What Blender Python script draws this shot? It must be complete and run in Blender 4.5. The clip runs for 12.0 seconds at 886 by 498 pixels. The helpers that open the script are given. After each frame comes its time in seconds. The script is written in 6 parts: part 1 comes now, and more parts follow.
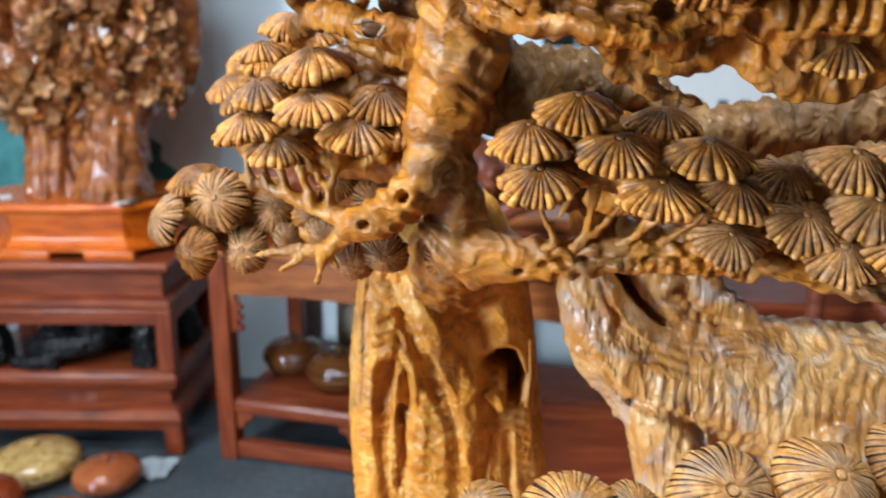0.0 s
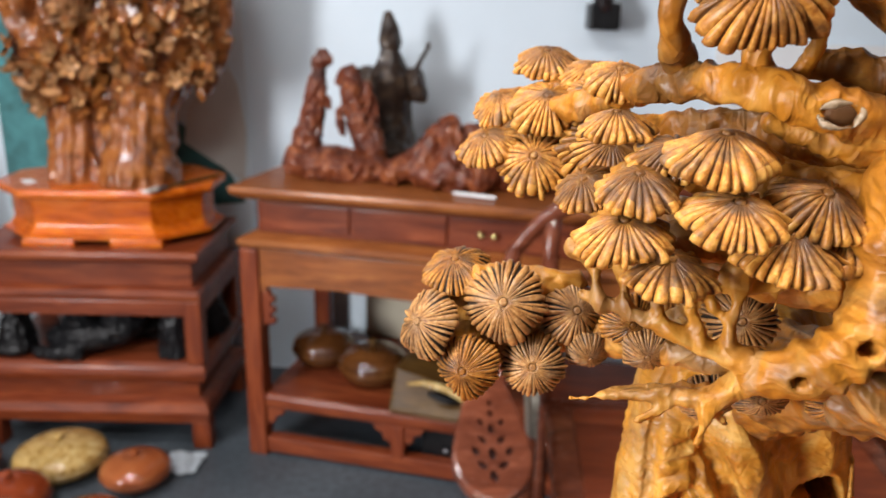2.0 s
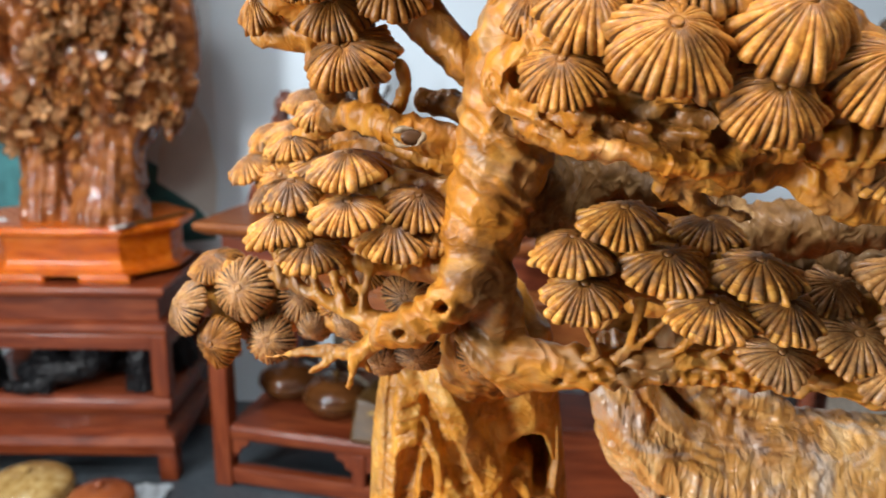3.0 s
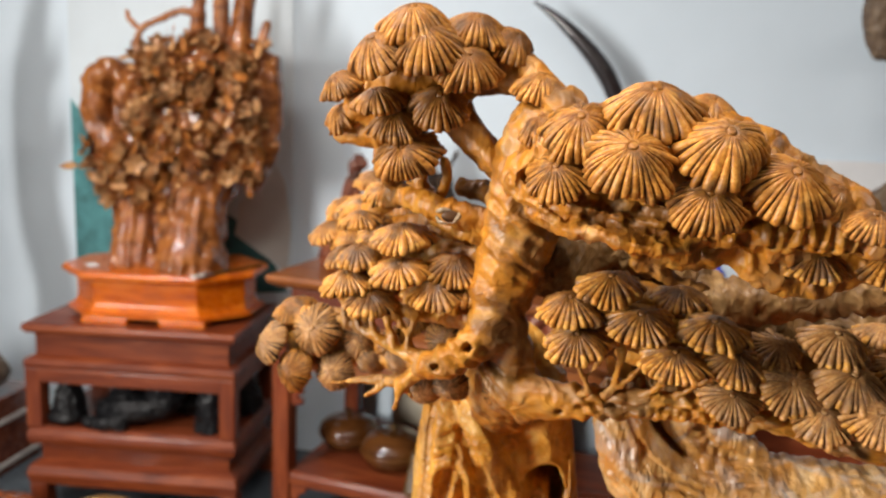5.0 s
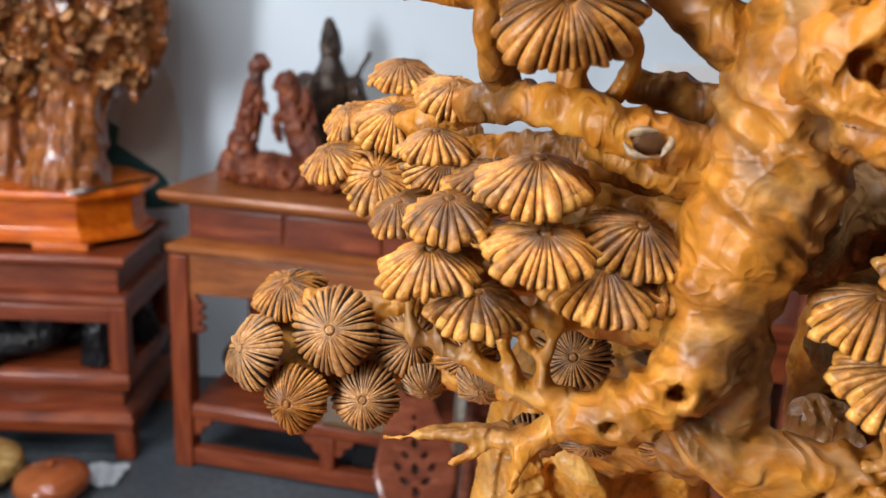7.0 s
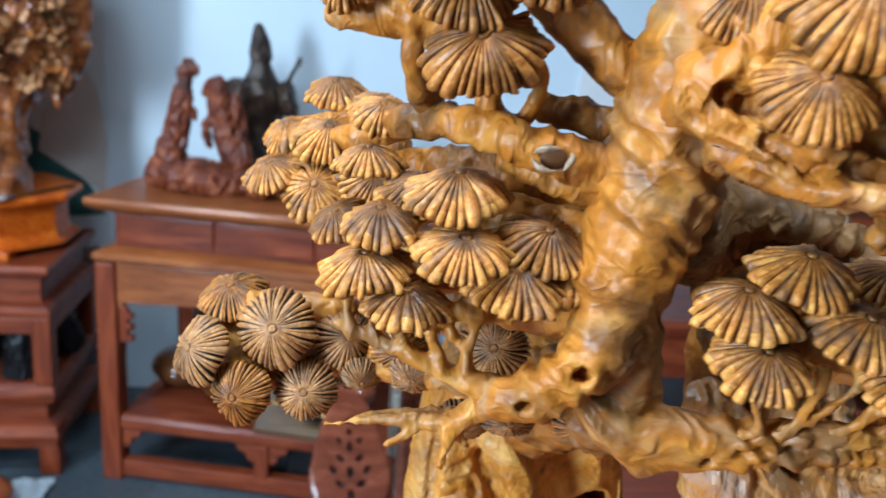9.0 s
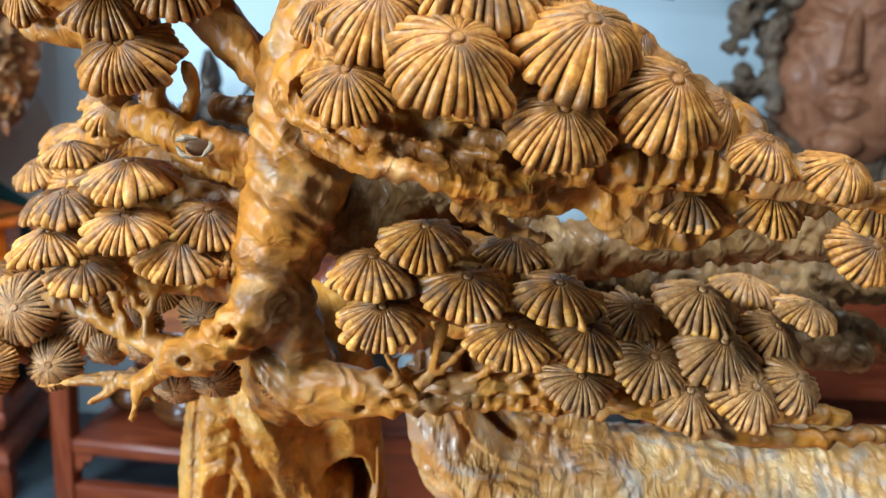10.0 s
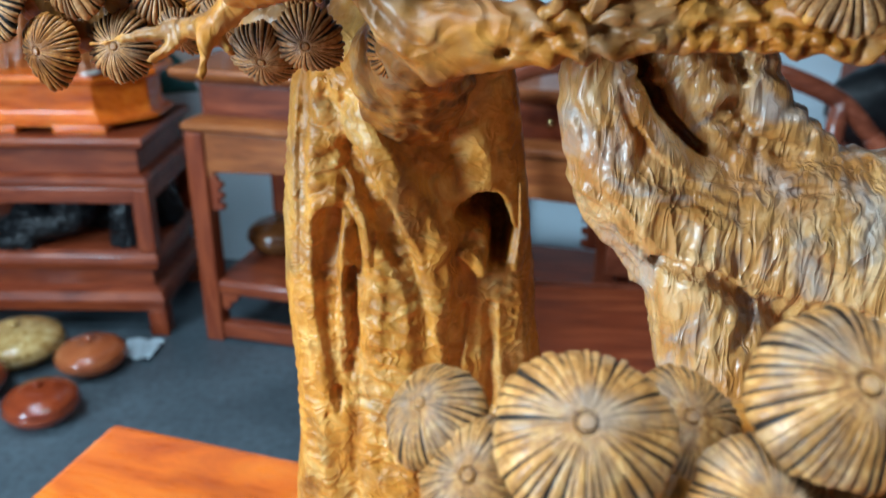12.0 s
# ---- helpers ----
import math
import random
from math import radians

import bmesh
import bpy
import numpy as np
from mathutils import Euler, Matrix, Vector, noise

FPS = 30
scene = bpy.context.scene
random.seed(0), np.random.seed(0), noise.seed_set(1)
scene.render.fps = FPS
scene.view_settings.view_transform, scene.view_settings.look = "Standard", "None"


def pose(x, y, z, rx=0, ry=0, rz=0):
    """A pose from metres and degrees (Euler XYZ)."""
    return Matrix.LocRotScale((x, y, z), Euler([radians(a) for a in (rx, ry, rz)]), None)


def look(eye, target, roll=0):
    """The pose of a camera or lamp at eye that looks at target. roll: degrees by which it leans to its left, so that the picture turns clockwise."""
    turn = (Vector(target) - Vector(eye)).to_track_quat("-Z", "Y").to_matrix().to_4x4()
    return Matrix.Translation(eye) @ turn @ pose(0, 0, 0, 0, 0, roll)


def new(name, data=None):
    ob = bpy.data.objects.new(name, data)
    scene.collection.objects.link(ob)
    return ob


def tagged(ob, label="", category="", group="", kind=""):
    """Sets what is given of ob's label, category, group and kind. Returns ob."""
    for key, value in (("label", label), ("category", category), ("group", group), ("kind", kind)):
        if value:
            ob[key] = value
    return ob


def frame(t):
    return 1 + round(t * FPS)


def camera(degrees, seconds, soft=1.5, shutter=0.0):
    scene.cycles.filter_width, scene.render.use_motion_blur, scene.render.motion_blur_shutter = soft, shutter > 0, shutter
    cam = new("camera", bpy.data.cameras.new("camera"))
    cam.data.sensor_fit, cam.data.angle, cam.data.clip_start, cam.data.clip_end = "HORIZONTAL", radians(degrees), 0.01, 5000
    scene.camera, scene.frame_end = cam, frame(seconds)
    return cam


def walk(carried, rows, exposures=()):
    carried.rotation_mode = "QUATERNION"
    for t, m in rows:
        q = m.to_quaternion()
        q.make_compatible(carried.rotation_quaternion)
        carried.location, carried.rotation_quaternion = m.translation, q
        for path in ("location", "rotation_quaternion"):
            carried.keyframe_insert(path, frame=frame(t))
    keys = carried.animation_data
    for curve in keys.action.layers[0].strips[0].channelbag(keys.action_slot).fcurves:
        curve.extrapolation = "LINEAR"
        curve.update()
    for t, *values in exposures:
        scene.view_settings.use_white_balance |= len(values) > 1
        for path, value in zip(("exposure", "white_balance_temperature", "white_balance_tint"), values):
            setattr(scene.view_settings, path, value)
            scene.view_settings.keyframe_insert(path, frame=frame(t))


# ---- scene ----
cam = camera(58.0, 12.0, 1.5, 0.16)
PATH = [
    (0, (0.179, 0.124, 1.362), (0.029, 2.051, 0.849), 0.3),
    (0.5, (0.118, 0.125, 1.384), (-0.127, 2.043, 0.873), 1.7),
    (1, (0.055, 0.169, 1.379), (-0.22, 2.078, 0.85), 2.1),
    (1.5, (0.031, 0.217, 1.379), (-0.191, 2.118, 0.8), 1.5),
    (2, (0.039, 0.214, 1.389), (-0.102, 2.125, 0.816), 1.1),
    (2.5, (0.094, 0.176, 1.397), (-0.005, 2.106, 0.88), 1.2),
    (3, (0.16, 0.14, 1.395), (0.027, 2.077, 0.916), 0.7),
    (3.2, (0.18, 0.126, 1.391), (0.023, 2.063, 0.917), 0.2),
    (4.8, (0.196, 0.032, 1.414), (-0.11, 1.981, 1.085), 1.8),
    (5, (0.184, 0.054, 1.413), (-0.119, 2.002, 1.08), 2.1),
    (5.5, (0.143, 0.13, 1.405), (-0.122, 2.074, 1.012), 3.3),
    (6, (0.11, 0.189, 1.405), (-0.107, 2.118, 0.923), 4.2),
    (6.5, (0.075, 0.229, 1.399), (-0.055, 2.149, 0.854), 4.9),
    (7, (0.08, 0.236, 1.39), (0.063, 2.161, 0.845), 3.5),
    (7.2, (0.082, 0.24, 1.387), (0.124, 2.163, 0.839), 3.4),
    (8.8, (0.065, 0.229, 1.393), (0.245, 2.132, 0.805), 4.0),
    (9, (0.08, 0.209, 1.397), (0.23, 2.133, 0.875), 4.2),
    (9.5, (0.129, 0.179, 1.4), (0.328, 2.115, 0.94), 3.8),
    (10, (0.186, 0.158, 1.398), (0.374, 2.095, 0.936), 3.4),
    (10.5, (0.19, 0.158, 1.385), (0.26, 2.093, 0.882), 3.1),
    (11, (0.179, 0.174, 1.364), (0.131, 2.088, 0.787), 2.6),
    (11.5, (0.183, 0.202, 1.336), (0.083, 2.083, 0.666), 1.9),
    (12, (0.185, 0.22, 1.306), (0.058, 2.056, 0.523), 0.6),
]
LIGHT = [(0, 0.22, 6100, 7), (0.5, 0.2, 6050, 4), (1, 0.08, 6100, 11), (1.5, 0.1, 6500, 14), (2, 0.08, 7050, 17), (3.2, 0.16, 6750, 12), (5, 0.1, 7550, 16), (6, 0.0, 7400, 21), (7, -0.07, 6850, 16), (9, 0.05, 5350, 4), (9.5, 0.15, 5200, 0), (10, 0.25, 5400, -3), (11, 0.25, 5650, 3), (12, 0.12, 5150, -5)]
walk(cam, [(t, look(eye, target, roll)) for t, eye, target, roll in PATH], LIGHT)
cam.data.dof.use_dof = True
cam.data.dof.focus_distance = 0.25
cam.data.dof.aperture_fstop = 16.0

# ---- light ----
world = bpy.data.worlds.new("world")
scene.world = world
world.use_nodes = True
world.node_tree.nodes["Background"].inputs[0].default_value = (0.75, 0.87, 1.0, 1)
world.node_tree.nodes["Background"].inputs[1].default_value = 0.3


def area_lamp(name, m, wide, high, watts, colour):
    data = bpy.data.lights.new(name, "AREA")
    data.shape, data.size, data.size_y, data.energy, data.color = "RECTANGLE", wide, high, watts, colour
    ob = new(name, data)
    ob.matrix_world = m
    return ob


# unseen sources: daylight from an assumed side doorway, and added ceiling tubes
area_lamp("doorway_daylight", look((-2.66, -1.25, 1.55), (0.1, 0.6, 1.2)), 0.8, 1.6, 182, (0.86, 0.94, 1.0))
area_lamp("tube_light_glow", look((-0.45, -0.1, 2.74), (-0.45, -0.1, 0)), 1.2, 0.06, 42, (0.92, 0.97, 1.0))
# two further tubes added to brighten the back left and the right
area_lamp("tube_light_glow", look((-1.35, 1.35, 2.74), (-1.35, 1.35, 0)), 1.2, 0.06, 34, (0.92, 0.97, 1.0))
area_lamp("tube_light_glow", look((1.25, -0.1, 2.74), (1.25, -0.1, 0)), 1.2, 0.06, 20, (0.92, 0.97, 1.0))


# ---- materials ----
def material(name):
    m = bpy.data.materials.new(name)
    m.use_nodes = True
    nt = m.node_tree
    return m, nt, nt.nodes["Principled BSDF"]


def node(nt, kind, **inputs):
    n = nt.nodes.new(kind)
    for key, value in inputs.items():
        n.inputs[key.replace("_", " ")].default_value = value
    return n


def ramp(nt, source, stops):
    n = nt.nodes.new("ShaderNodeValToRGB")
    while len(n.color_ramp.elements) < len(stops):
        n.color_ramp.elements.new(0.5)
    for e, (p, c) in zip(n.color_ramp.elements, stops):
        e.position, e.color = p, (*c, 1)
    nt.links.new(source, n.inputs[0])
    return n


def coords(nt, stretch, shift=False):
    """Object coordinates, stretched; shift: another stretch of grain on every object."""
    tc = nt.nodes.new("ShaderNodeTexCoord")
    mp = nt.nodes.new("ShaderNodeMapping")
    mp.inputs["Scale"].default_value = stretch
    nt.links.new(tc.outputs["Object"], mp.inputs["Vector"])
    if shift:
        info = nt.nodes.new("ShaderNodeObjectInfo")
        mul = nt.nodes.new("ShaderNodeMath")
        mul.operation = "MULTIPLY"
        mul.inputs[1].default_value = 37.0
        nt.links.new(info.outputs["Random"], mul.inputs[0])
        nt.links.new(mul.outputs[0], mp.inputs["Location"])
    return mp.outputs["Vector"]


def mix(nt, kind, factor, a, b):
    n = nt.nodes.new("ShaderNodeMix")
    n.data_type, n.blend_type = "RGBA", kind
    if isinstance(factor, float):
        n.inputs[0].default_value = factor
    else:
        nt.links.new(factor, n.inputs[0])
    for socket, value in ((n.inputs[6], a), (n.inputs[7], b)):
        if isinstance(value, tuple):
            socket.default_value = (*value, 1)
        else:
            nt.links.new(value, socket)
    return n.outputs[2]


def bump(nt, bsdf, height, strength, distance):
    n = nt.nodes.new("ShaderNodeBump")
    n.inputs["Strength"].default_value, n.inputs["Distance"].default_value = strength, distance
    nt.links.new(height, n.inputs["Height"])
    nt.links.new(n.outputs[0], bsdf.inputs["Normal"])


def wood(name, dark, mid, light, scale=(6, 6, 60), rough=0.35, coat=0.3, stain=(0.05, 0.03, 0.015), stained=0.35, shift=True, relief=0.0006, patch=4.0, edge=(0.48, 0.72), coat_rough=0.14):
    m, nt, bsdf = material(name)
    v = coords(nt, scale, shift)
    grain = node(nt, "ShaderNodeTexNoise", Scale=1.0, Detail=6.0, Roughness=0.6, Distortion=0.8)
    nt.links.new(v, grain.inputs["Vector"])
    col = ramp(nt, grain.outputs["Fac"], ((0.28, dark), (0.5, mid), (0.72, light))).outputs[0]
    v2 = coords(nt, (patch, patch, patch), shift)
    cloud = node(nt, "ShaderNodeTexNoise", Scale=1.0, Detail=5.0, Roughness=0.62)
    nt.links.new(v2, cloud.inputs["Vector"])
    amount = ramp(nt, cloud.outputs["Fac"], ((edge[0], (0, 0, 0)), (edge[1], (stained,) * 3))).outputs[0]
    col = mix(nt, "MIX", amount, col, stain)
    nt.links.new(col, bsdf.inputs["Base Color"])
    fine = node(nt, "ShaderNodeTexNoise", Scale=2.5, Detail=4.0, Roughness=0.6)
    nt.links.new(v, fine.inputs["Vector"])
    spread = ramp(nt, fine.outputs["Fac"], ((0.3, (rough - 0.08,) * 3), (0.7, (rough + 0.12,) * 3))).outputs[0]
    nt.links.new(spread, bsdf.inputs["Roughness"])
    bsdf.inputs["Coat Weight"].default_value, bsdf.inputs["Coat Roughness"].default_value = coat, coat_rough
    bsdf.inputs["Specular IOR Level"].default_value = 0.22
    bump(nt, bsdf, fine.outputs["Fac"], 0.5, relief)
    return m


# golden pine carving: along the trunk, flanks greyed for gloss; its bark is gouged in fine strokes
def gouged(m, scale, distance, strength=0.7):
    """Adds chisel strokes to a wood's relief: rounded hollows between sharp ridges."""
    nt = m.node_tree
    bsdf = nt.nodes["Principled BSDF"]
    v = coords(nt, scale)
    n = node(nt, "ShaderNodeTexNoise", Scale=1.0, Detail=1.5, Roughness=0.45, Distortion=1.0)
    nt.links.new(v, n.inputs["Vector"])
    off = nt.nodes.new("ShaderNodeMath")
    off.operation = "SUBTRACT"
    off.inputs[1].default_value = 0.5
    nt.links.new(n.outputs["Fac"], off.inputs[0])
    fold = nt.nodes.new("ShaderNodeMath")
    fold.operation = "ABSOLUTE"
    nt.links.new(off.outputs[0], fold.inputs[0])
    flip = nt.nodes.new("ShaderNodeMath")
    flip.operation = "MULTIPLY"
    flip.inputs[1].default_value = -2.0
    nt.links.new(fold.outputs[0], flip.inputs[0])
    b = nt.nodes.new("ShaderNodeBump")
    b.inputs["Strength"].default_value, b.inputs["Distance"].default_value = strength, distance
    nt.links.new(flip.outputs[0], b.inputs["Height"])
    nt.links.new(bsdf.inputs["Normal"].links[0].from_socket, b.inputs["Normal"])
    nt.links.new(b.outputs[0], bsdf.inputs["Normal"])
    return m


def stained(m, scale, colour, amount, edge):
    """Adds a second colour to a wood, for stains and painted reflections, with a shape of its own."""
    nt = m.node_tree
    bsdf = nt.nodes["Principled BSDF"]
    n = node(nt, "ShaderNodeTexNoise", Scale=1.0, Detail=4.0, Roughness=0.6, Distortion=1.2)
    nt.links.new(coords(nt, scale), n.inputs["Vector"])
    part_of = ramp(nt, n.outputs["Fac"], ((edge[0], (0, 0, 0)), (edge[1], (amount,) * 3))).outputs[0]
    old = bsdf.inputs["Base Color"].links[0].from_socket
    nt.links.new(mix(nt, "MIX", part_of, old, colour), bsdf.inputs["Base Color"])
    return m


def pine_wood(name, grain, strokes, depth, dark=0.8, grey=0.38, streak=0.55, tones=((0.25, 0.075, 0.007), (0.44, 0.155, 0.014), (0.6, 0.28, 0.05))):
    """Satin-varnished golden wood: honey and beige drifts, the beige standing for reflected light, brown stains,
    shallow tool marks.
    """
    m = wood(name, *tones, grain, 0.44, 0.13, (0.09, 0.036, 0.011), dark, False, 0.0006, 28.0, (0.47, 0.64), 0.27)
    m.node_tree.nodes["Principled BSDF"].inputs["Specular IOR Level"].default_value = 0.3
    # beige-grey patches put pale reflections into the colour
    stained(m, (34, 34, 26), (0.31, 0.19, 0.09), grey, (0.5, 0.62))
    stained(m, tuple(k * 0.5 for k in strokes), (0.07, 0.028, 0.01), streak, (0.56, 0.7))
    return gouged(gouged(m, tuple(k * 0.4 for k in strokes), depth * 1.7, 0.58), strokes, depth, 0.6)


PINE = pine_wood("golden_carved_wood", (50, 50, 60), (130, 130, 70), 0.002)
PINE_RINGED = pine_wood("golden_ringed_wood", (40, 40, 70), (70, 70, 100), 0.0024, 0.9, 0.5, 0.6, ((0.22, 0.07, 0.007), (0.41, 0.15, 0.015), (0.58, 0.28, 0.055)))
PINE_ALONG = pine_wood("golden_limb_wood", (90, 50, 50), (170, 90, 90), 0.0018)
PINE_PALE = pine_wood("pale_golden_carved_wood", (60, 60, 80), (120, 120, 90), 0.0018, 0.65, 0.4, 0.45, ((0.27, 0.09, 0.01), (0.48, 0.19, 0.022), (0.64, 0.34, 0.08)))
PINE_STUMP = pine_wood("bright_golden_stump_wood", (60, 60, 50), (110, 110, 120), 0.002, 0.55, 0.3, 0.4, ((0.33, 0.115, 0.012), (0.56, 0.235, 0.027), (0.72, 0.42, 0.11)))
KNOT_PALE = wood("pale_sawn_wood", (0.13, 0.075, 0.035), (0.25, 0.17, 0.1), (0.42, 0.34, 0.26), (160, 160, 160), 0.36, 0.3, (0.12, 0.07, 0.04), 0.6, False, 0.0006, 130.0)
GREY_PINE = wood("gloss_greyed_carved_wood", (0.36, 0.145, 0.028), (0.56, 0.295, 0.09), (0.74, 0.51, 0.27), (90, 50, 26), 0.32, 0.4, (0.36, 0.13, 0.017), 0.75, False, 0.0005, 20.0, (0.48, 0.62), 0.24)
GREY_PINE.node_tree.nodes["Principled BSDF"].inputs["Specular IOR Level"].default_value = 0.35
# grey patches paint the bluish gloss of the root
stained(GREY_PINE, (38, 34, 30), (0.33, 0.31, 0.3), 0.65, (0.5, 0.66))
stained(GREY_PINE, (50, 50, 80), (0.13, 0.075, 0.04), 0.5, (0.6, 0.7))
gouged(gouged(GREY_PINE, (80, 70, 55), 0.004, 0.5), (230, 160, 50), 0.0025, 0.5)
# carved cuts: darker wood that adds groove shade to their stain
GROOVE = wood("shade_browned_groove_wood", (0.05, 0.019, 0.005), (0.105, 0.04, 0.01), (0.17, 0.07, 0.018), (2, 2, 6), 0.5, 0.1, (0.05, 0.024, 0.012), 0.5, True, 0.0003, 2.0)
INKED_SHADE = wood("burnt_shaded_groove_wood", (0.008, 0.005, 0.0035), (0.019, 0.011, 0.006), (0.045, 0.022, 0.01), (2, 2, 6), 0.5, 0.1, (0.014, 0.009, 0.006), 0.5, True, 0.0003, 2.0)


def fan_wood(name, dark, mid, light, stain, stained, worn):
    """Needle fans: browned at the ring, rubbed pale towards the rim, each piece of its own tone."""
    m = wood(name, dark, mid, light, (6, 6, 6), 0.4, 0.22, stain, stained, True, 0.0005, 1.6, (0.46, 0.66), 0.26)
    nt = m.node_tree
    bsdf = nt.nodes["Principled BSDF"]
    tc = nt.nodes.new("ShaderNodeTexCoord")
    gap = nt.nodes.new("ShaderNodeVectorMath")
    gap.operation = "LENGTH"
    flat = nt.nodes.new("ShaderNodeVectorMath")
    flat.operation = "MULTIPLY"
    flat.inputs[1].default_value = (1, 1, 0)
    nt.links.new(tc.outputs["Object"], flat.inputs[0])
    nt.links.new(flat.outputs[0], gap.inputs[0])
    info = nt.nodes.new("ShaderNodeObjectInfo")
    add = nt.nodes.new("ShaderNodeMath")
    add.operation = "MULTIPLY_ADD"
    add.inputs[1].default_value, add.inputs[2].default_value = 0.8, -0.5
    nt.links.new(info.outputs["Random"], add.inputs[0])
    total = nt.nodes.new("ShaderNodeMath")
    total.operation = "ADD"
    nt.links.new(gap.outputs["Value"], total.inputs[0])
    nt.links.new(add.outputs[0], total.inputs[1])
    tone = ramp(nt, total.outputs[0], worn).outputs[0]
    # fibres run from the ring to the rim
    xyz = nt.nodes.new("ShaderNodeSeparateXYZ")
    nt.links.new(tc.outputs["Object"], xyz.inputs[0])
    turn = nt.nodes.new("ShaderNodeMath")
    turn.operation = "ARCTAN2"
    nt.links.new(xyz.outputs[1], turn.inputs[0])
    nt.links.new(xyz.outputs[0], turn.inputs[1])
    polar = nt.nodes.new("ShaderNodeCombineXYZ")
    for k, (source, by) in enumerate(((turn.outputs[0], 7.0), (gap.outputs["Value"], 1.6), (info.outputs["Random"], 50.0))):
        times = nt.nodes.new("ShaderNodeMath")
        times.operation = "MULTIPLY"
        times.inputs[1].default_value = by
        nt.links.new(source, times.inputs[0])
        nt.links.new(times.outputs[0], polar.inputs[k])
    fibre = node(nt, "ShaderNodeTexNoise", Scale=1.0, Detail=4.0, Roughness=0.65)
    nt.links.new(polar.outputs[0], fibre.inputs["Vector"])
    streaks = ramp(nt, fibre.outputs["Fac"], ((0.32, (0.64, 0.6, 0.56)), (0.5, (0.98, 0.97, 0.95)), (0.68, (1.28, 1.28, 1.24)))).outputs[0]
    tone = mix(nt, "MULTIPLY", 1.0, tone, streaks)
    old = bsdf.inputs["Base Color"].links[0].from_socket
    nt.links.new(mix(nt, "MULTIPLY", 1.0, old, tone), bsdf.inputs["Base Color"])
    return m


FAN = fan_wood("golden_fan_wood", (0.22, 0.07, 0.011), (0.42, 0.165, 0.028), (0.62, 0.32, 0.085), (0.1, 0.048, 0.022), 0.75, ((0.1, (0.62, 0.56, 0.5)), (0.5, (0.88, 0.85, 0.82)), (0.9, (1.08, 1.06, 0.98))))
FAN_BROWN = fan_wood("browned_fan_wood", (0.2, 0.07, 0.013), (0.42, 0.172, 0.034), (0.63, 0.35, 0.1), (0.1, 0.06, 0.042), 0.8, ((0.12, (0.48, 0.44, 0.42)), (0.45, (0.8, 0.75, 0.7)), (0.8, (1.25, 1.2, 1.02))))
FAN_PALE = fan_wood("pale_fan_wood", (0.24, 0.095, 0.026), (0.42, 0.2, 0.064), (0.6, 0.36, 0.15), (0.13, 0.08, 0.05), 0.6, ((0.1, (0.85, 0.82, 0.8)), (0.5, (0.98, 0.95, 0.92)), (0.9, (1.02, 0.97, 0.88))))
FAN_TIP = wood("fresh_cut_golden_wood", (0.36, 0.13, 0.018), (0.56, 0.25, 0.045), (0.7, 0.41, 0.11), (5, 5, 5), 0.42, 0.15, (0.2, 0.08, 0.02), 0.5, True, 0.0004, 2.0)
FAN_GREY = fan_wood("greyed_fan_wood", (0.2, 0.085, 0.022), (0.38, 0.18, 0.05), (0.58, 0.34, 0.125), (0.25, 0.2, 0.16), 0.6, ((0.1, (0.75, 0.72, 0.7)), (0.5, (0.9, 0.88, 0.86)), (0.9, (1.05, 1.02, 0.95))))
SHADED_PINE = wood("shaded_carved_wood", (0.065, 0.03, 0.01), (0.18, 0.086, 0.027), (0.36, 0.21, 0.085), (70, 45, 60), 0.5, 0.1, (0.05, 0.03, 0.015), 0.7, False, 0.0006, 26.0)
gouged(SHADED_PINE, (130, 80, 90), 0.004, 0.6)
ROSEWOOD = wood("red_rosewood", (0.085, 0.015, 0.006), (0.185, 0.036, 0.012), (0.3, 0.072, 0.024), (4, 30, 30), 0.36, 0.14, (0.14, 0.035, 0.018), 0.4, True, 0.0003, 3.0)
ROSEWOOD_UPRIGHT = wood("red_rosewood_upright", (0.085, 0.014, 0.006), (0.18, 0.034, 0.011), (0.29, 0.067, 0.022), (30, 30, 4), 0.36, 0.14, (0.14, 0.035, 0.018), 0.4, True, 0.0003, 3.0)
TABLE_BROWN = wood("brown_table_wood", (0.14, 0.034, 0.01), (0.29, 0.085, 0.022), (0.44, 0.155, 0.043), (5, 45, 45), 0.34, 0.2, (0.1, 0.035, 0.016), 0.4, True, 0.0003, 3.0)
CHAIR_RED = wood("dark_red_chair_wood", (0.085, 0.02, 0.01), (0.16, 0.042, 0.02), (0.26, 0.078, 0.04), (12, 30, 30), 0.2, 0.6, (0.06, 0.02, 0.014), 0.4, True, 0.0002, 4.0)
PADAUK = wood("orange_padauk", (0.34, 0.046, 0.003), (0.62, 0.118, 0.006), (0.76, 0.2, 0.014), (7, 30, 30), 0.28, 0.3, (0.22, 0.05, 0.01), 0.5, True, 0.0002, 5.0)
BURL = wood("brown_burl_carving", (0.08, 0.022, 0.006), (0.28, 0.083, 0.02), (0.5, 0.19, 0.052), (14, 14, 22), 0.27, 0.5, (0.05, 0.02, 0.012), 0.7, False, 0.0015, 9.0)
LEAF_A = wood("pale_carved_leaf", (0.52, 0.2, 0.055), (0.7, 0.35, 0.14), (0.8, 0.54, 0.32), (30, 30, 30), 0.24, 0.6, (0.2, 0.08, 0.03), 0.5, True, 0.0004, 6.0)
LEAF_B = wood("brown_carved_leaf", (0.36, 0.1, 0.018), (0.62, 0.22, 0.048), (0.74, 0.36, 0.12), (30, 30, 30), 0.24, 0.6, (0.1, 0.035, 0.015), 0.5, True, 0.0004, 6.0)
